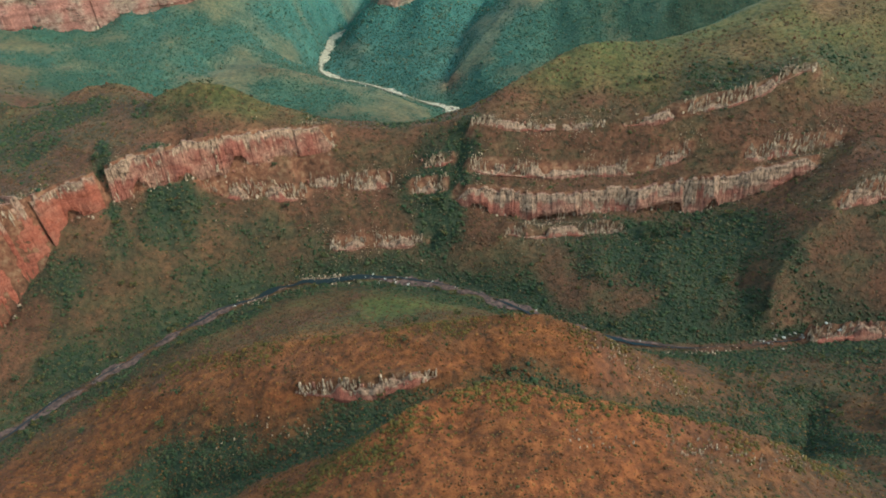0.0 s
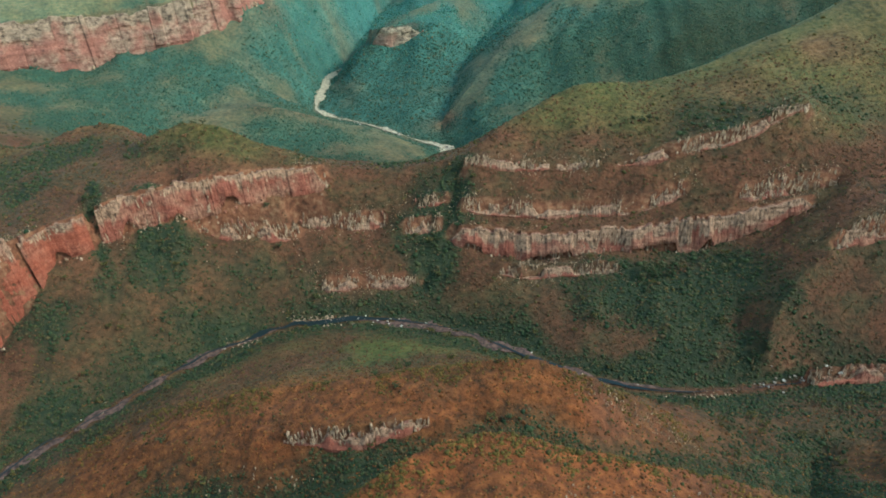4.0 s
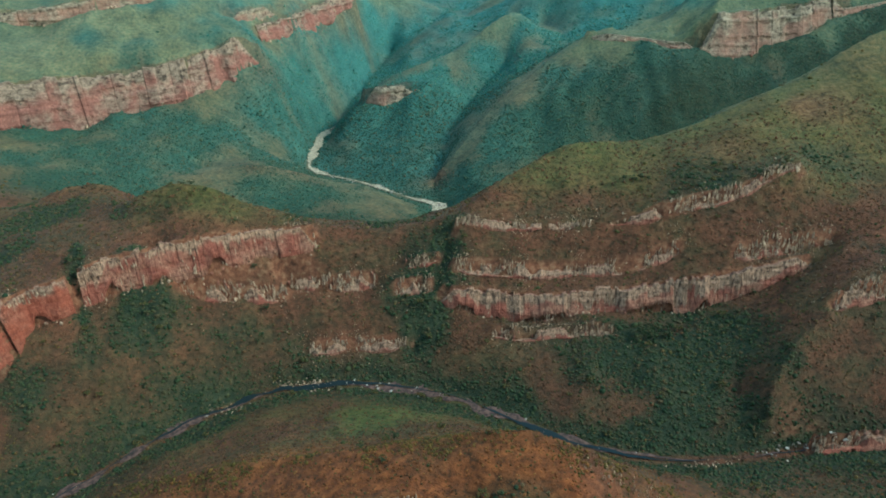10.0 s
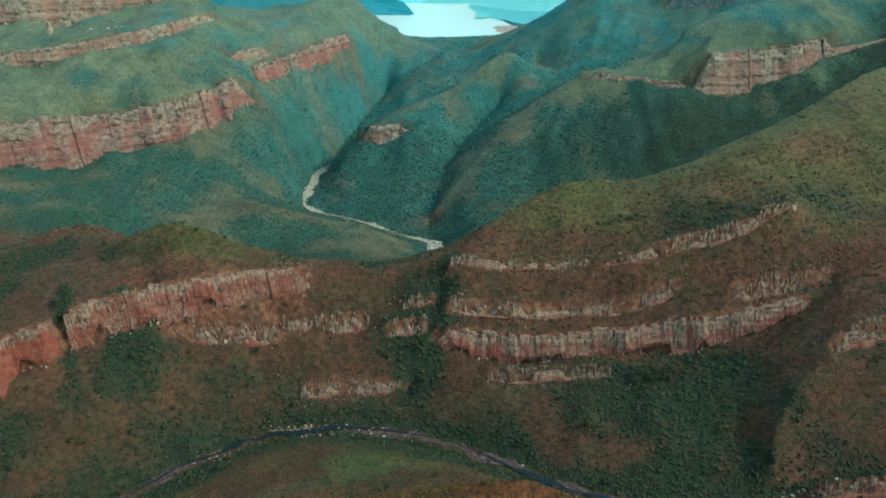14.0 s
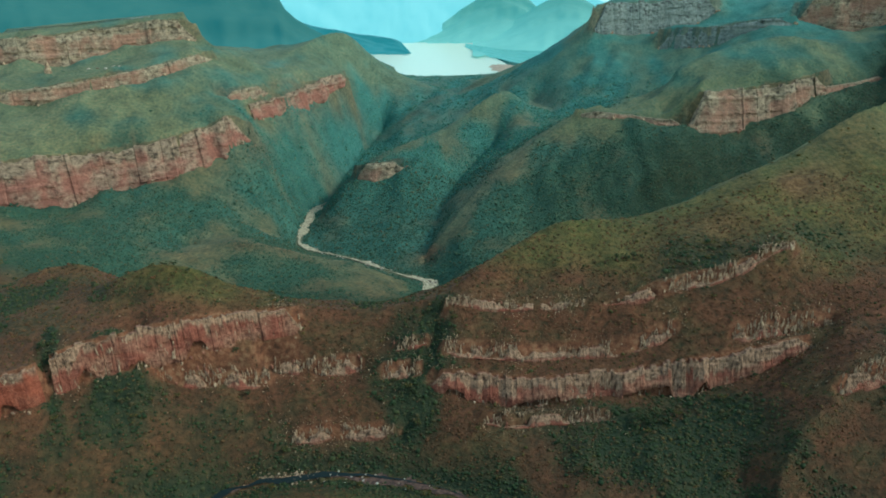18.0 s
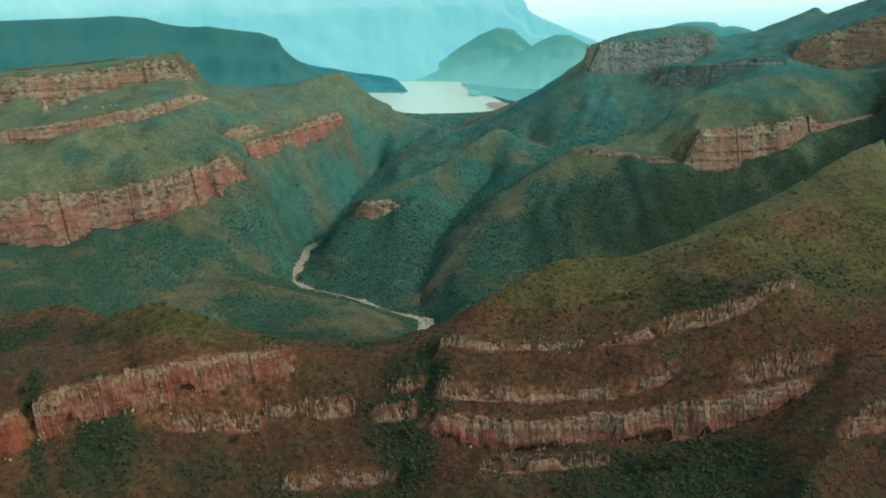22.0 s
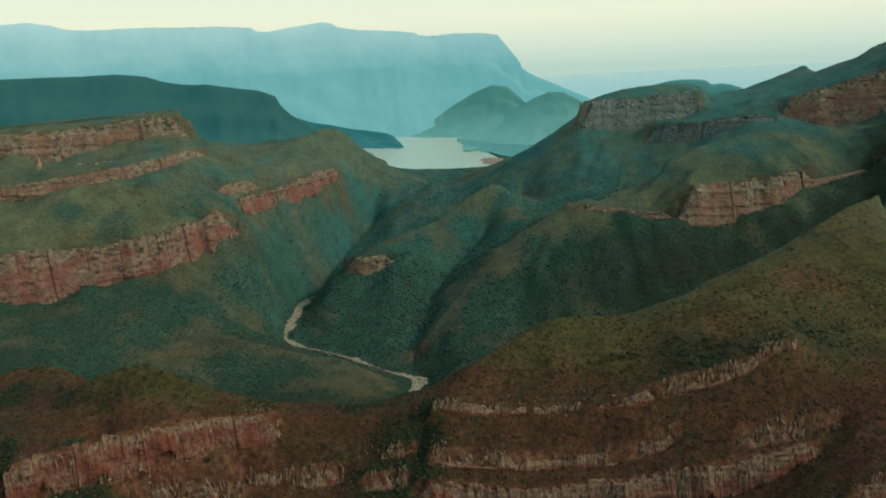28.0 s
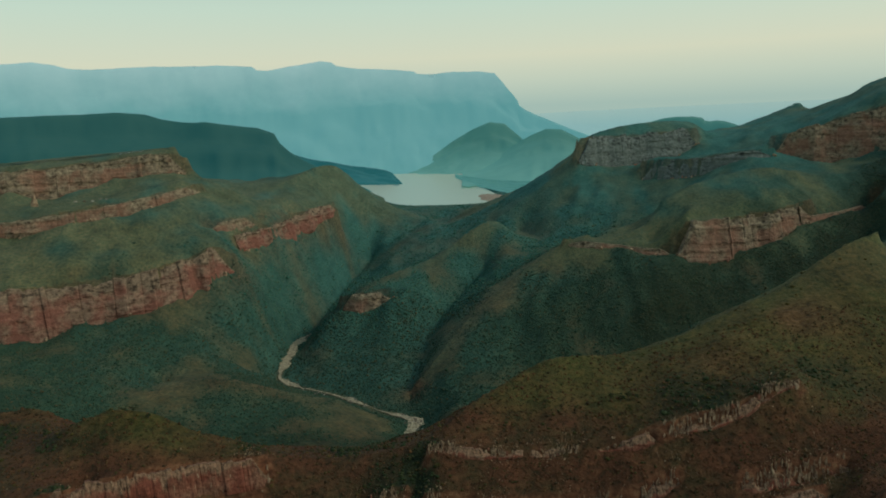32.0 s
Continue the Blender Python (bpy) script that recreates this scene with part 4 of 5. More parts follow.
def build_car():
    root = tagged(new("car"), "white car parked on the plateau lookout", "car", "cars parked at the lookout")
    bm_ = bmesh.new()
    box(bm_, -2.2, 2.2, -0.9, 0.9, 0.35, 0.95, 0.04)
    bmesh.ops.bevel(bm_, geom=bm_.edges[:], offset=0.1, segments=2, affect="EDGES")
    part("body", bm_, M_WHITE, root)
    bm_ = bmesh.new()
    box(bm_, -1.6, 1.1, -0.8, 0.8, 0.93, 1.45, 0.25)
    part("cabin", bm_, M_PANE, root, "dark glass cabin")
    for x in (-1.4, 1.4):
        for y in (-0.85, 0.85):
            bm_ = bmesh.new()
            bmesh.ops.create_cone(bm_, cap_ends=True, segments=12, radius1=0.35, radius2=0.35, depth=0.22, matrix=pose(x, y, 0.35, 90))
            wheel = part("wheel", bm_, M_TYRE, root, "black rubber wheel")
            bm_ = bmesh.new()
            bmesh.ops.create_cone(bm_, cap_ends=True, segments=10, radius1=0.2, radius2=0.2, depth=0.25, matrix=pose(x, y, 0.35, 90))
            part("rim", bm_, M_WHITE, wheel, "pale metal rim")
    return root


car = build_car()
for k_, (x, y, spin) in enumerate([(-641, 1722, 20), (-634, 1724, 10), (-627, 1721, 40), (-652, 1723, 75), (-619, 1722, 5), (-660, 1721, 15), (-612, 1719, 30), (-646, 1717, 90)]):
    m_ = pose(x, y, float(height(x, y)) + 0.05, 0, 0, spin)
    if k_:
        copy_thing(car, m_)
    else:
        car.matrix_basis = m_
tr = [(-1010, 1712), (-900, 1718), (-790, 1724), (-700, 1728), (-650, 1726)]
ribbon("road", [(p[0], p[1], float(height(p[0], p[1]))) for p in sampled([(x, y, 0) for x, y in tr], 12.0)], 8, 1.3, M_TRACK, "pale dirt road along the plateau rim", "road", ragged=0.2, seed=9)


def rock_heap(name, label, category, spots, meshes):
    """Loose stones lying together, each a part of the heap."""
    x0, y0 = spots[0][:2]
    base = Vector((x0, y0, float(height(x0, y0))))
    root = tagged(new(name), label, category)
    root.location = base
    r = random.Random(len(spots))
    for x, y, s in spots:
        ob = new("stone", r.choice(meshes))
        ob.parent = root
        ob.matrix_basis = Matrix.LocRotScale(Vector((x, y, float(height(x, y)) + 0.6)) - base, Euler((0, 0, r.uniform(0, 6.3))), (s * r.uniform(0.8, 1.5), s, s * r.uniform(0.6, 1.0)))


def pink_boulder_mesh(seed):
    me_ = boulder_mesh(seed).copy()
    me_.materials.clear()
    me_.materials.append(M_RIM)
    return me_


rb = random.Random(77)
PINK_STONES = [pink_boulder_mesh(30 + s) for s in range(5)]
rock_heap("gravel_bar", "pinkish boulder bar beside the river bend", "gravel bar", [(-140 + rb.gauss(0, 17), 601 + rb.gauss(0, 4.5), rb.uniform(0.8, 2.6)) for _ in range(130)], PINK_STONES)
rock_heap("gravel_bar", "reddish stones along a muddy river bank", "gravel bar", [(-215 + rb.gauss(0, 10), 569 + rb.gauss(0, 4), rb.uniform(0.7, 2.0)) for _ in range(40)], PINK_STONES)
rock_heap("gravel_bar", "pale stones on a sandy river bank", "gravel bar", [(236 + rb.gauss(0, 22), 468 + rb.gauss(0, 3), rb.uniform(0.7, 1.8)) for _ in range(40)], PINK_STONES)
def pillar_mesh():
    """A standing rock with a narrow waist and a smaller block on top."""
    r = random.Random(8)
    bm_ = bmesh.new()
    rings = []
    for z, w in ((-0.2, 0.62), (0.2, 0.55), (0.45, 0.5), (0.62, 0.42), (0.68, 0.24), (0.78, 0.30), (0.92, 0.27), (1.0, 0.12)):
        rings.append([bm_.verts.new((w * r.uniform(0.8, 1.15) * math.cos(0.785 * q), w * r.uniform(0.8, 1.15) * math.sin(0.785 * q), z + r.uniform(-0.03, 0.03))) for q in range(8)])
    for lo, hi in zip(rings, rings[1:]):
        for q in range(8):
            bm_.faces.new((lo[q], lo[(q + 1) % 8], hi[(q + 1) % 8], hi[q]))
    bm_.faces.new(rings[-1])
    me_ = bpy.data.meshes.new("rock_pillar")
    bm_.to_mesh(me_)
    bm_.free()
    me_.materials.append(M_RIM)
    return me_


pillar = tagged(new("rock_pillar", pillar_mesh()), "pale standing rock pillar on a grassy terrace", "rock pillar")
pillar.matrix_basis = Matrix.LocRotScale(Vector((-777, 1545, float(height(-777, 1545)) - 1.0)), Euler((0, 0, 0.4)), (13, 11, 24))
for x, y, s in [(-645, 1520, 9), (-630, 1524, 7), (-618, 1522, 6), (-700, 1560, 7), (-682, 1562, 6)]:
    ob = tagged(new("boulder", BOULDERS[int(s) % 8]), "pale fallen boulder on the grassy terrace", "boulder", "boulders on the terrace")
    ob.matrix_basis = Matrix.LocRotScale(Vector((x, y, float(height(x, y)) + 0.15 * s)), Euler((0, 0, s)), (s, s * 0.8, s * 0.8))


M_SAND = bed_material("shore_sand", (0.30, 0.20, 0.13), (0.50, 0.37, 0.25))
bank = bmesh.new()
rs_ = random.Random(5)
ring = [bank.verts.new((365 + 62 * math.cos(a) * rs_.uniform(0.7, 1.1), 3230 + 150 * math.sin(a) * rs_.uniform(0.7, 1.1), LAKE_Z + 0.6)) for a in np.linspace(0, 2 * math.pi, 26, endpoint=False)]
hub = bank.verts.new((372, 3230, LAKE_Z + 5))
for a, b_ in zip(ring, ring[1:] + ring[:1]):
    bank.faces.new((a, b_, hub))
me = bpy.data.meshes.new("sand_bank")
bank.to_mesh(me)
bank.free()
me.materials.append(M_SAND)
tagged(new("sand_bank", me), "tan sandy bank at the lake shore", "sand bank", kind="structure")

# ---- cliffs: rock faces in sections, with loose blocks at their feet ----
SOLID = ("lc1_top", "lc1_rim", "r3_band", "lc2_top", "lc2_top_b", "lc4_top", "rock_top", "massif_cliff", "dome_cliff", "lc3_top", "rock_low")


def joints(k, wide, seed):
    """Upright joints: for each place along a cliff the number of its block column, and how near a joint is."""
    edges = np.cumsum(np.random.RandomState(seed).uniform(0.35, 1.9, 400)) * wide - wide
    col = np.searchsorted(edges, k)
    gap = np.minimum(np.abs(k - edges[np.clip(col, 0, 399)]), np.abs(k - edges[np.clip(col - 1, 0, 399)]))
    return col, gap


def face_mesh(top, foot, out, h, along, i0, i1, step, seed, broken, mat, rim_share):
    """One section of a cliff: jointed and bedded blocks, a notched rim, the back buried in the hill."""
    idx = np.arange(i0, i1 + 1)
    tall = float(h[idx].max())
    near_ = step < 2
    rows = int(np.clip(tall / step, 5, 42))
    v = np.linspace(-0.12, 1.0, rows)
    k = along[idx]
    zero = k * 0
    dice = np.random.RandomState(seed + 400).rand(4096)
    beds = np.cumsum(np.random.RandomState(seed + 401).uniform(0.35, 1.7, 160)) * (3.2 if near_ else 8.5) - 80
    wide = 4.2 if near_ else 17.0
    col, gap = joints(k, wide, seed + 402)
    big, _ = joints(k, wide * 4.5, seed + 403)
    plain = 0.35 if mat is M_RED else 1.0  # the smooth face has few joints
    groove = plain * np.clip(1 - gap / (0.9 if near_ else 2.6), 0, 1) * (dice[(col * 13) % 4096] > 0.6)
    crag = fbm(k, zero + 7, 22.0 if tall < 40 else 48.0, 4, 820 + seed)
    hh = h[idx] * (1 + (0.10 if not broken else 0.16) * crag + (0.16 if near_ else 0.10) * (dice[(col * 29) % 4096] - 0.6))
    if broken:
        hh = hh * np.clip(0.38 + 1.5 * fbm(k, zero + 31, 18.0, 3, 860 + seed), 0.05, 0.8)
    sag = np.clip(fbm(k, zero + 71, 34.0 if near_ else 80.0, 2, 890 + seed) * 1.3, 0, 1) * h[idx] * (0.22 if near_ else 0.3 if tall < 60 else 0.2)
    bury = np.clip(fbm(k, zero + 45, 26.0, 3, 880 + seed) * 1.5, 0, 0.5) if near_ and not broken and tall < 60 else zero
    lean = fbm(k, zero + 15, 90.0, 2, 870 + seed) * (2.0 if near_ else 7.0)
    grid, rim = [], []
    for vv in v:
        t = np.clip(vv, 0, 1)
        z = foot[idx, 2] + hh * (vv + (1 - vv) * bury) - (2.0 if vv < 0 else 0) - (1 - t) * sag
        mid = foot[idx, :2] * (1 - t) + top[idx, :2] * t
        bed = np.searchsorted(beds, z + lean)
        butt = fbm(k, zero + 3, 34.0 if tall < 60 else 70.0, 3, 900 + seed) * min(tall * 0.12, 6)
        rough = fbm(k, z, 5.0 if near_ else 14.0, 3, 920 + seed) * (0.9 if near_ else 1.8)
        d = butt + rough + plain * (dice[(big * 71) % 4096] * (1.6 if near_ else 5.0) + dice[(col * 31) % 4096] * (1.0 if near_ else 1.3))
        d = d + dice[(bed * 17) % 4096] * (1.0 if near_ else 2.6) + dice[(bed * 53 + col * 97) % 4096] * plain * (0.7 if near_ else 1.5)
        d = d - groove * (0.8 if near_ else 0.9) + (1.6 if near_ else 1.5)
        d = d * np.clip(h[idx] / 12.0, 0.2, 1)
        grid.append(np.column_stack((mid + out[idx] * d[:, None], z)))
        rim.append(np.clip((t - 1 + rim_share * (0.6 + 0.8 * dice[(col * 41) % 4096])) * 5 + fbm(k, z, 16.0 if near_ else 40.0, 3, 960 + seed) * 1.6, 0, 1))
    last = grid[-1]
    for back, drop in ((2.5, -0.3), (6.0, 0.6), (max(10.0, tall * 0.25), 5.0)):
        q = last.copy()
        q[:, :2] -= out[idx] * back
        q[:, 2] -= drop
        grid.append(q)
        rim.append(np.full(len(k), 0.4))
    g = np.stack(grid, 0)
    me_ = bulk_mesh("rock_face", g.reshape(-1, 3), grid_faces(g.shape[0], g.shape[1])[:, ::-1].copy(), False)
    me_.attributes.new("rim", "FLOAT", "POINT").data.foreach_set("value", np.stack(rim, 0).astype(np.float32).ravel())
    me_.materials.append(mat)
    return me_


def column_mesh(seed, mat):
    """A standing, weathered rock column of about unit width and height, foot at z 0."""
    r = random.Random(seed)
    bm_ = bmesh.new()
    sides, rings = r.choice((5, 6)), []
    turn, sx, sy = r.uniform(0, 1), 0.0, 0.0
    for z, w in ((-0.25, 0.62), (0.3, 0.55), (0.55, r.uniform(0.40, 0.55)), (0.8, r.uniform(0.36, 0.52)), (1.0, r.uniform(0.15, 0.38))):
        sx, sy = sx + r.uniform(-0.06, 0.06), sy + r.uniform(-0.06, 0.06)
        rings.append([bm_.verts.new((sx + w * r.uniform(0.75, 1.15) * math.cos(turn + 6.283 * q / sides), sy + w * r.uniform(0.75, 1.15) * math.sin(turn + 6.283 * q / sides), z + r.uniform(-0.05, 0.05))) for q in range(sides)])
    for lo, hi in zip(rings, rings[1:]):
        for q in range(sides):
            bm_.faces.new((lo[q], lo[(q + 1) % sides], hi[(q + 1) % sides], hi[q]))
    bm_.faces.new(rings[-1])
    me_ = bpy.data.meshes.new("rock_column")
    bm_.to_mesh(me_)
    bm_.free()
    me_.materials.append(mat)
    return me_


def rock_mesh(seed, mat):
    """A broken block of about unit size, foot at z 0."""
    r = random.Random(seed)
    bm_ = bmesh.new()
    bmesh.ops.create_icosphere(bm_, subdivisions=1, radius=0.55)
    for v in bm_.verts:
        v.co = Vector((v.co.x * r.uniform(0.7, 1.25), v.co.y * r.uniform(0.7, 1.25), v.co.z * r.uniform(0.8, 1.2) + 0.4))
    me_ = bpy.data.meshes.new("rock")
    bm_.to_mesh(me_)
    bm_.free()
    me_.materials.append(mat)
    return me_


BLOCKS = [rock_mesh(s, M_RIM) for s in range(8)] + [rock_mesh(s, M_ROCK) for s in range(8, 12)]
COLUMNS = [column_mesh(300 + s, M_RIM) for s in range(12)]
OPEN_ENDS = {"lc2_top": (1, 0), "lc2_top_b": (1, 0), "lc1_top": (0, 1), "lc1_rim": (1, 0), "massif_cliff": (0, 1), "lc3_top": (1, 0), "lc4_top": (1, 0)}  # ends that run on
TAN, GREY = ("lc3_top", "lc4_top", "massif_cliff", "rock_top", "rock_low", "rock_far", "knob_cliff", "lc2_upper"), ("dome_cliff", "massif_low")


def build_cliff(name, pts, label):
    seed = sum(map(ord, name)) % 83
    rnd = random.Random(seed)
    top, foot, out, h, along = cliff_edges(name, pts)
    far_ = pts[0][1] > 1100
    solid = name in SOLID or far_
    # faces die down at both ends
    on0, on1 = OPEN_ENDS.get(name, (0, 0))
    fade = np.clip(np.minimum(along + 999 * on0, along[-1] - along + 999 * on1) / min(14.0 if not far_ else 40.0, along[-1] * 0.25), 0.08, 1)
    hh = h * fade
    crest = foot + (top - foot) * fade[:, None]
    root = tagged(new("cliff"), label, "cliff", "sandstone cliffs of the canyon")
    m0 = len(top) // 2
    root.location = foot[m0]
    inv = -Vector(foot[m0])
    length = 60 if not far_ else 50  # samples in a section
    i = 0
    rim_share = 0.25 if name == "lc1_top" else 0.38 if name == "lc1_rim" else 0.62 if name == "r3_band" else 0.28 if far_ else 0.5 if name == "hill1_cliff" else 0.2 if name == "r_bank" else 0.75
    while i < len(top) - 2:
        j = min(len(top) - 1, i + int(length * rnd.uniform(0.7, 1.4)))
        if len(top) - 1 - j < 8:
            j = len(top) - 1
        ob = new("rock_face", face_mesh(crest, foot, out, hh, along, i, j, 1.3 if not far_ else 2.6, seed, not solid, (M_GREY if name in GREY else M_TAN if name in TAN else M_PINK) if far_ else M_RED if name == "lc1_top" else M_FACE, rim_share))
        ob.parent = root
        ob.location = inv
        i = j
    # standing and loose blocks on the rim, the face and below it
    for _ in range(int(along[-1] / (7.0 if not solid else 9.0 if not far_ else 26))):
        i = rnd.randrange(len(top))
        s = rnd.uniform(1.3, 3.4) * (1.0 if not far_ else 2.2)
        reach = rnd.uniform(-0.9, 0.5) * (0.22 * h[i] + 3) if not solid else rnd.uniform(1.5, 7)
        x, y = foot[i, 0] + out[i, 0] * reach, foot[i, 1] + out[i, 1] * reach
        ob = new("rock", rnd.choice(BLOCKS))
        ob.parent = root
        ob.matrix_basis = Matrix.LocRotScale(inv + Vector((x, y, float(height(x, y)) - 0.25 * s)), Euler((rnd.uniform(-0.25, 0.25), rnd.uniform(-0.25, 0.25), rnd.uniform(0, 6.3))), (s, s * rnd.uniform(0.7, 1.1), s * (rnd.uniform(1.4, 2.8) if not solid else rnd.uniform(0.8, 1.5))))
    # rows of standing columns where a band has weathered apart
    if not far_ and (not solid or name in ("lc1_top", "lc1_rim", "r3_band")):
        loose = 0.62 if not solid else 1.5
        for _ in range(int(along[-1] / loose)):
            i = rnd.randrange(len(top))
            if fbm(along[i], 3.0, 18.0, 2, 990 + seed) < -0.25:
                continue
            u = rnd.uniform(-0.05, 1.1) if not solid else rnd.uniform(0.8, 1.0) if name == "lc1_top" else rnd.uniform(0.0, 1.0) if name == "lc1_rim" else rnd.uniform(0.1, 1.0)
            w, tall_ = rnd.uniform(0.6, 1.7), min(rnd.uniform(0.25, 0.6) * h[i], rnd.uniform(2.5, 7)) + 0.8
            x, y = (foot[i, :2] * (1 - u) + top[i, :2] * u) + out[i] * (1.0 if not solid else rnd.uniform(2.5, 4.5))
            z = float(height(x, y)) - 0.4 if not solid else max(float(height(x, y)), foot[i, 2] + hh[i] * u - tall_) - 0.4
            ob = new("rock_column", rnd.choice(COLUMNS))
            ob.parent = root
            ob.matrix_basis = Matrix.LocRotScale(inv + Vector((x, y, z)), Euler((rnd.uniform(-0.12, 0.12), rnd.uniform(-0.12, 0.12), rnd.uniform(0, 6.3))), (w, w * rnd.uniform(0.7, 1.2), tall_))
    return root


CLIFF_LOOK = {
    "lc1_top": "tall smooth red sandstone cliff with a pale rim", "lc1_rim": "broken red and cream cliff with a jointed rim", "r3_band": "red and tan fluted cliff band on the canyon wall",
    "lc2_top": "massive red sandstone cliff under a grassy terrace", "lc2_top_b": "long red cliff running along the canyon side", "lc2_upper": "thin pale ledge above a red cliff",
    "lc3_top": "middle tan cliff step of the terraced plateau",
    "lc4_top": "upper cliff below the flat plateau rim", "rock_top": "pink sandstone bluff with pale ledges",
    "massif_cliff": "tall brown cliff of the high massif", "dome_cliff": "ring cliff round a domed butte",
    "massif_low": "low tan cliff at the foot of the massif", "hill1_cliff": "low pink cliff on the near grassy hill",
    "r_bank": "red rock bank above dark river water", "far_r_cliff": "yellow-tan cliff on a brown spur",
}
for name_, pts_ in CLIFFS.items():
    build_cliff(name_, pts_, CLIFF_LOOK.get(name_, "broken tan rock ledge on a scrub-covered slope"))


# ---- outcrops of pale standing rocks on the near hills ----
def outcrop(x0, y0, rx, ry, count, seed):
    r = random.Random(seed)
    root = tagged(new("rock_outcrop"), "pale weathered rocks standing in dry shrubs", "rock outcrop", "outcrops on the near hills")
    base = Vector((x0, y0, float(height(x0, y0))))
    root.location = base
    for _ in range(count):
        x, y, s = x0 + r.gauss(0, rx), y0 + r.gauss(0, ry), r.uniform(0.5, 1.2)
        ob = new("rock", r.choice(COLUMNS))
        ob.parent = root
        ob.matrix_basis = Matrix.LocRotScale(Vector((x, y, float(height(x, y)) - 0.2 * s)) - base, Euler((r.uniform(-0.2, 0.2), r.uniform(-0.2, 0.2), r.uniform(0, 6.3))), (s, s * r.uniform(0.7, 1.1), s * r.uniform(1.2, 2.6)))


for k_, spec in enumerate([(118, 380, 9, 6, 44), (148, 370, 9, 6, 52), (174, 363, 8, 6, 46), (128, 240, 8, 5, 44), (160, 242, 8, 5, 40), (72, 238, 7, 4, 20), (186, 248, 7, 5, 26), (-150, 330, 16, 6, 18), (-110, 322, 12, 5, 14)]):
    outcrop(*spec, 200 + k_)

# ---- bushes and woods ----
def blob(seed, detail=1):
    """A small uneven clump of leaves, foot at z 0, about one metre wide."""
    r = random.Random(seed)
    bm = bmesh.new()
    bmesh.ops.create_icosphere(bm, subdivisions=detail, radius=0.5)
    for v in bm.verts:
        v.co *= r.uniform(0.72, 1.28)
        v.co.z = v.co.z * 0.85 + 0.30
    bm.verts.ensure_lookup_table()
    vs = np.array([v.co[:] for v in bm.verts])
    fs = np.array([[v.index for v in f.verts] for f in bm.faces])
    bm.free()
    return vs, fs


BLOBS = [blob(40 + s) for s in range(12)]


def tuft(seed):
    """A low uneven tuft of twigs, coarser than a leaf clump."""
    r = random.Random(seed)
    vs = [(0.5 * r.uniform(0.7, 1.3) * math.cos(a), 0.5 * r.uniform(0.7, 1.3) * math.sin(a), r.uniform(0.1, 0.3)) for a in (0, 1.57, 3.14, 4.71)]
    vs += [(r.uniform(-0.12, 0.12), r.uniform(-0.12, 0.12), r.uniform(0.6, 0.95)), (0, 0, -0.1)]
    fs = [(k, (k + 1) % 4, 4) for k in range(4)] + [((k + 1) % 4, k, 5) for k in range(4)]
    return np.array(vs), np.array(fs)


TUFTS = [tuft(80 + s) for s in range(10)]


def scatter(name, count, area, weight, size, mat, label, seed, category="bushes", shapes=BLOBS):
    """One carpet of clumps over part of the plan: weight is the chance for a clump at x, y."""
    rs = np.random.RandomState(seed)
    x0, x1, y0, y1 = area
    got = []
    while sum(len(g) for g in got) < count and len(got) < 60:
        y = np.exp(rs.uniform(math.log(y0 + 150), math.log(y1 + 150), 20000)) - 150
        x = (x0 + (x1 - x0) * rs.rand(20000)) * (y + 250) / (y1 + 250)
        ok = rs.rand(20000) < weight(x, y)
        got.append(np.stack((x[ok], y[ok]), -1))
    p = np.concatenate(got)[:count]
    z = height(p[:, 0], p[:, 1])
    verts, faces, start = [], [], 0
    which = rs.randint(0, len(shapes), len(p))
    for k, (bv, bf) in enumerate(shapes):
        q = which == k
        m = q.sum()
        if not m:
            continue
        s = size(p[q, 0], p[q, 1]) * np.exp(rs.normal(0, 0.32, m))
        a = rs.uniform(0, 2 * math.pi, m)
        ca, sa = np.cos(a)[:, None], np.sin(a)[:, None]
        tall = rs.uniform(0.5, 0.9, m)
        vx = (bv[None, :, 0] * ca - bv[None, :, 1] * sa) * s[:, None] + p[q, 0][:, None]
        vy = (bv[None, :, 0] * sa + bv[None, :, 1] * ca) * s[:, None] + p[q, 1][:, None]
        vz = bv[None, :, 2] * (s * tall)[:, None] + z[q][:, None] - 0.15 * s[:, None]
        verts.append(np.stack((vx, vy, vz), -1).reshape(-1, 3))
        faces.append((bf[None] + (start + np.arange(m) * len(bv))[:, None, None]).reshape(-1, 3))
        start += m * len(bv)
    me_ = bulk_mesh(name, np.concatenate(verts), np.concatenate(faces), True)
    me_.materials.append(mat)
    return tagged(new(name, me_), label, category, kind="stuff")


def open_ground(x, y):
    return (field(BARE, x, y) < 0.5) * (field(RIVER_DIST, x, y) > 1.2 + 4.5 * fbm(x, y, 26.0, 2, 150)) * (field(WET, x, y) < 0.5) * (y < 3300)


def grow(y):
    return np.clip(0.62 + (y - 250) / 900, 0.6, 1.9)


scatter("woodland", 26000, (-860, 860, 180, 960), lambda x, y: open_ground(x, y) * np.clip(field(WOOD, x, y) * 2.4 - 0.7, 0, 1) * (field(FAR, x, y) < 0.5), lambda x, y: 2.7 * grow(y), M_WOODS, "dense dark green woodland filling ravines and river banks", 5, "woods")
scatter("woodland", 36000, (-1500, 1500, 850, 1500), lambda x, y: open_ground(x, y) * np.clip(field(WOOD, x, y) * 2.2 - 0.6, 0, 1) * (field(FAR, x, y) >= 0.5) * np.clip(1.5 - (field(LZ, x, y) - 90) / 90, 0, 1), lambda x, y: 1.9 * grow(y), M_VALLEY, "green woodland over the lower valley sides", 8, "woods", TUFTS)
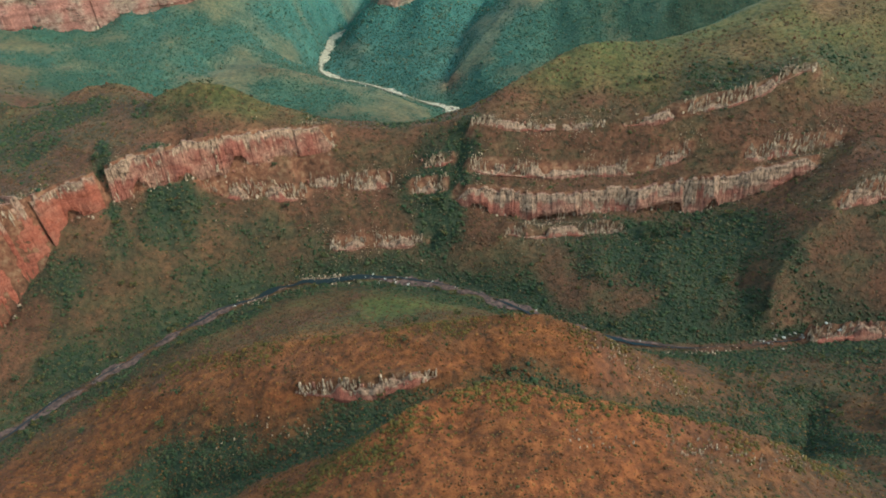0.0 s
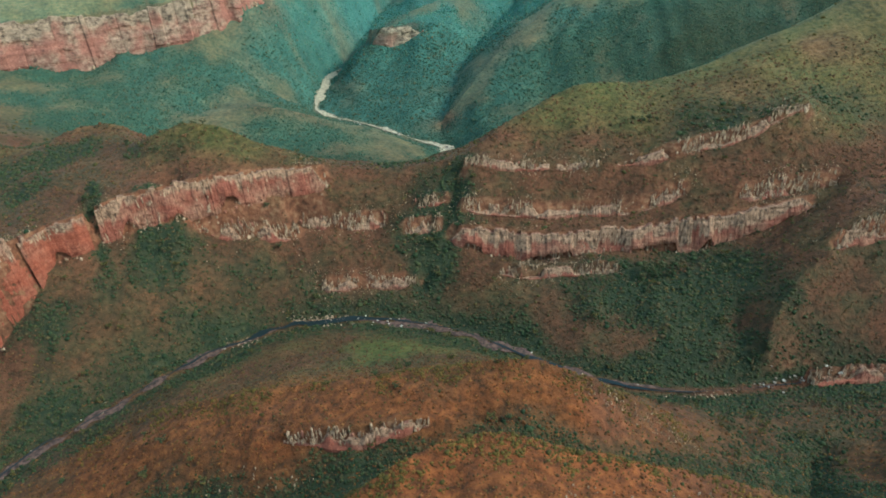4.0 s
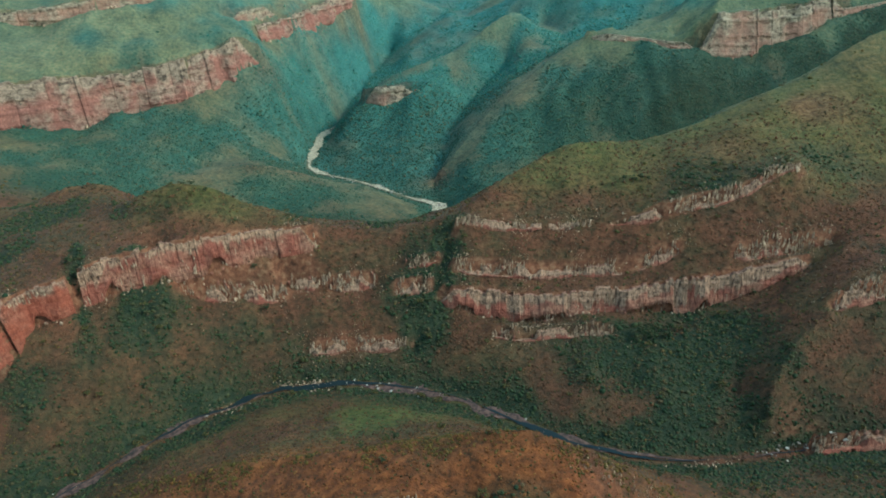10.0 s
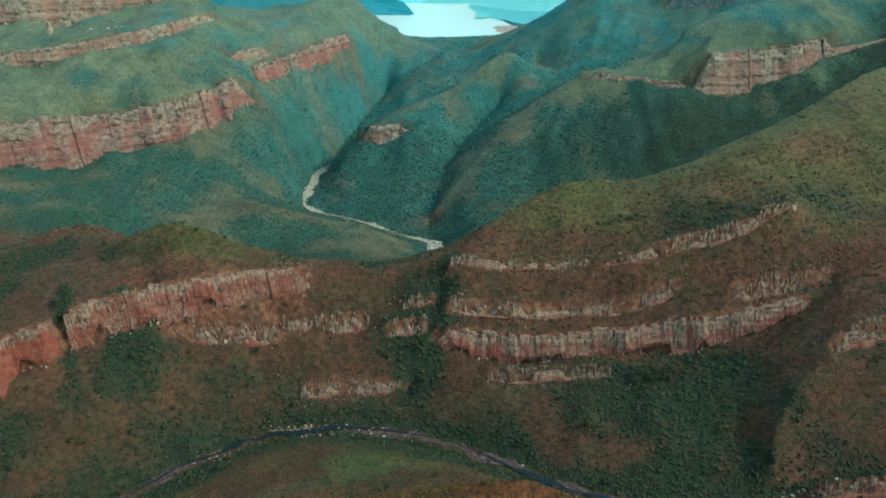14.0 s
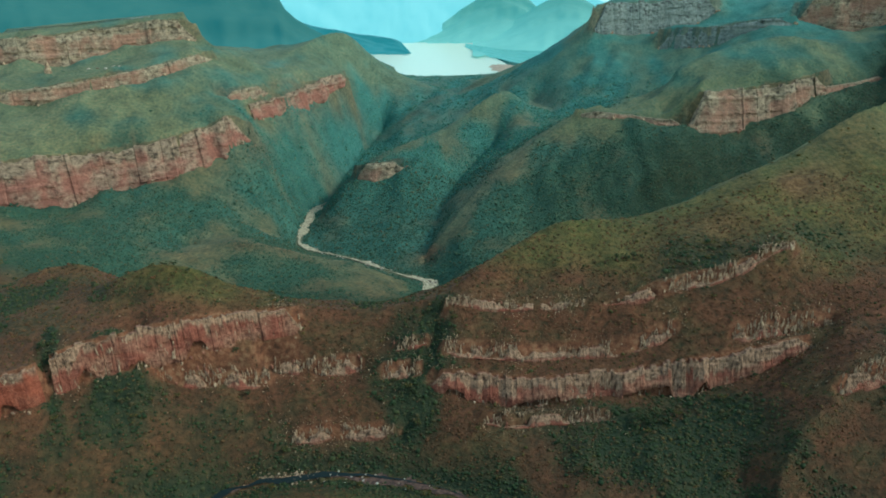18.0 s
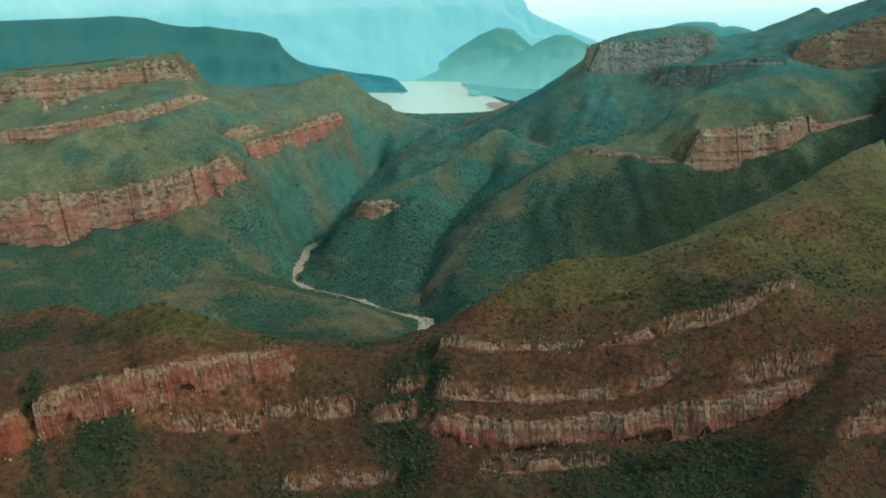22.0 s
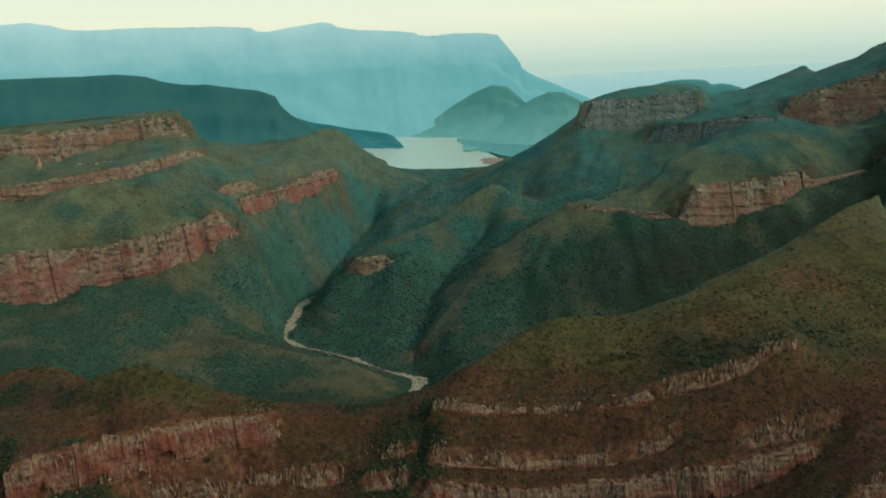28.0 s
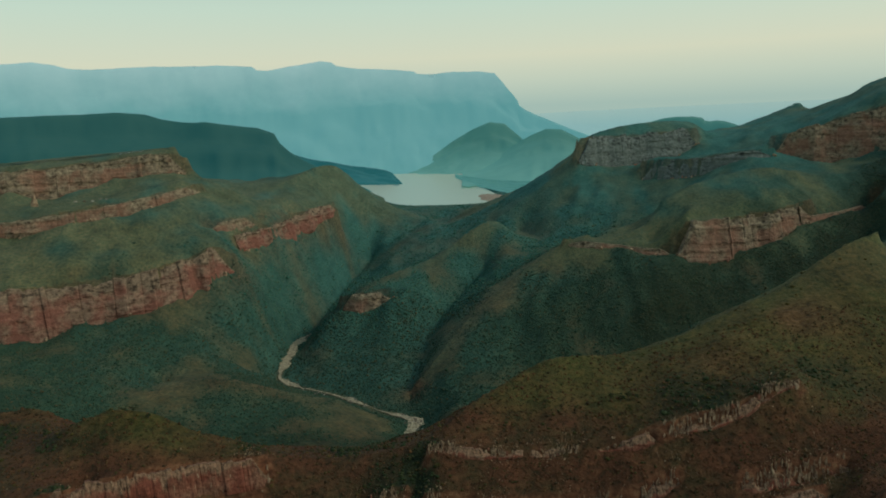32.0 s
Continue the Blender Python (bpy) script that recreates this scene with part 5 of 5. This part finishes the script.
scatter("woodland", 30000, (-2600, 2600, 1400, 2900), lambda x, y: open_ground(x, y) * np.clip((y - 1400) / 150, 0, 1) * np.clip(field(WOOD, x, y) * 2.2 - 0.6, 0, 1) * (field(FAR, x, y) >= 0.5) * np.clip(1.5 - (field(LZ, x, y) - 90) / 90, 0, 1), lambda x, y: 2.0 * grow(y), M_HAZED_LEAVES, "woodland over the far valley sides, tinted blue-green for haze", 11, "woods", TUFTS)
scatter("woodland", 9000, (200, 1900, 1080, 1700), lambda x, y: open_ground(x, y) * np.clip(field(SHADED_WOODS, x, y) * 2 - 0.9, 0, 1), lambda x, y: 1.3 * grow(y), M_VALLEY, "forest in a steep side valley, its ground darkened for shade", 13, "woods")
scatter("bushes", 10000, (-900, 900, 180, 1000), lambda x, y: open_ground(x, y) * np.clip(0.5 + fbm(x, y, 45.0, 3, 140), 0, 1) * (1 - 0.8 * field(GRASS, x, y)) * (1 - 0.7 * field(DRY, x, y)) * (field(CLIFF_DIST, x, y) > 3), lambda x, y: 2.0 * grow(y), M_BUSH, "scattered olive green bushes on the slopes", 6)
scatter("bushes", 500, (-2400, 2400, 1000, 2300), lambda x, y: open_ground(x, y) * np.clip(0.2 + fbm(x, y, 70.0, 3, 141), 0, 1) * (field(WOOD, x, y) < 0.4), lambda x, y: 1.5 * grow(y), M_VALLEY, "green bushes on the far grassy terraces", 9)
scatter("scrub", 42000, (-900, 900, 420, 860), lambda x, y: open_ground(x, y) * np.clip(1.1 - field(WOOD, x, y), 0, 1) * (1 - 0.65 * field(GRASS, x, y)) * (field(CLIFF_DIST, x, y) > 1.5), lambda x, y: 2.0 * grow(y), M_SCRUB, "brown leafless scrub covering the canyon wall", 10, "scrub", TUFTS)
scatter("dry_shrubs", 42000, (-900, 900, 120, 800), lambda x, y: open_ground(x, y) * np.clip(field(DRY, x, y) + 0.3 * (y < 430), 0, 1), lambda x, y: 2.1 * grow(y), M_DRY, "dry orange-brown shrubs and tufts covering the near hills", 7, "shrubs", TUFTS)


def crest_shrubs(x, y):
    d = np.minimum(line_distance(x, y, RIDGES["hill2_crest"]), line_distance(x, y, RIDGES["hill1_crest"]) + 4)
    return open_ground(x, y) * (y < 440) * np.clip(0.7 - d / 30 + 1.2 * fbm(x, y, 16.0, 3, 160), 0, 1)


scatter("bushes", 5200, (-420, 420, 200, 450), crest_shrubs, lambda x, y: 1.7 + 0 * x, M_OLIVE, "yellow-olive bushes along the near hill crests", 12)


# ---- loose stones on the canyon wall ----
def chip(seed):
    """A small standing stone, foot at z 0."""
    r = random.Random(seed)
    vs = [(0.42 * r.uniform(0.7, 1.2) * math.cos(a), 0.42 * r.uniform(0.7, 1.2) * math.sin(a), z * r.uniform(0.85, 1.15)) for z in (0.0, 1.1) for a in (0.0, 2.1, 4.2)] + [(0, 0, 1.5)]
    fs = [(0, 1, 4), (0, 4, 3), (1, 2, 5), (1, 5, 4), (2, 0, 3), (2, 3, 5), (3, 4, 6), (4, 5, 6), (5, 3, 6)]
    return np.array(vs), np.array(fs)


def below_bands(x, y):
    d = field(CLIFF_DIST, x, y)
    return open_ground(x, y) * np.exp(-d / 8) * np.clip(0.25 + 1.8 * fbm(x, y, 30.0, 3, 170), 0, 1)


scatter("loose_stones", 2200, (-620, 620, 560, 790), below_bands, lambda x, y: 0.9 + 0 * x, M_RIM, "cream loose stones strewn between the rock bands", 14, "stones", [chip(60 + k) for k in range(8)])
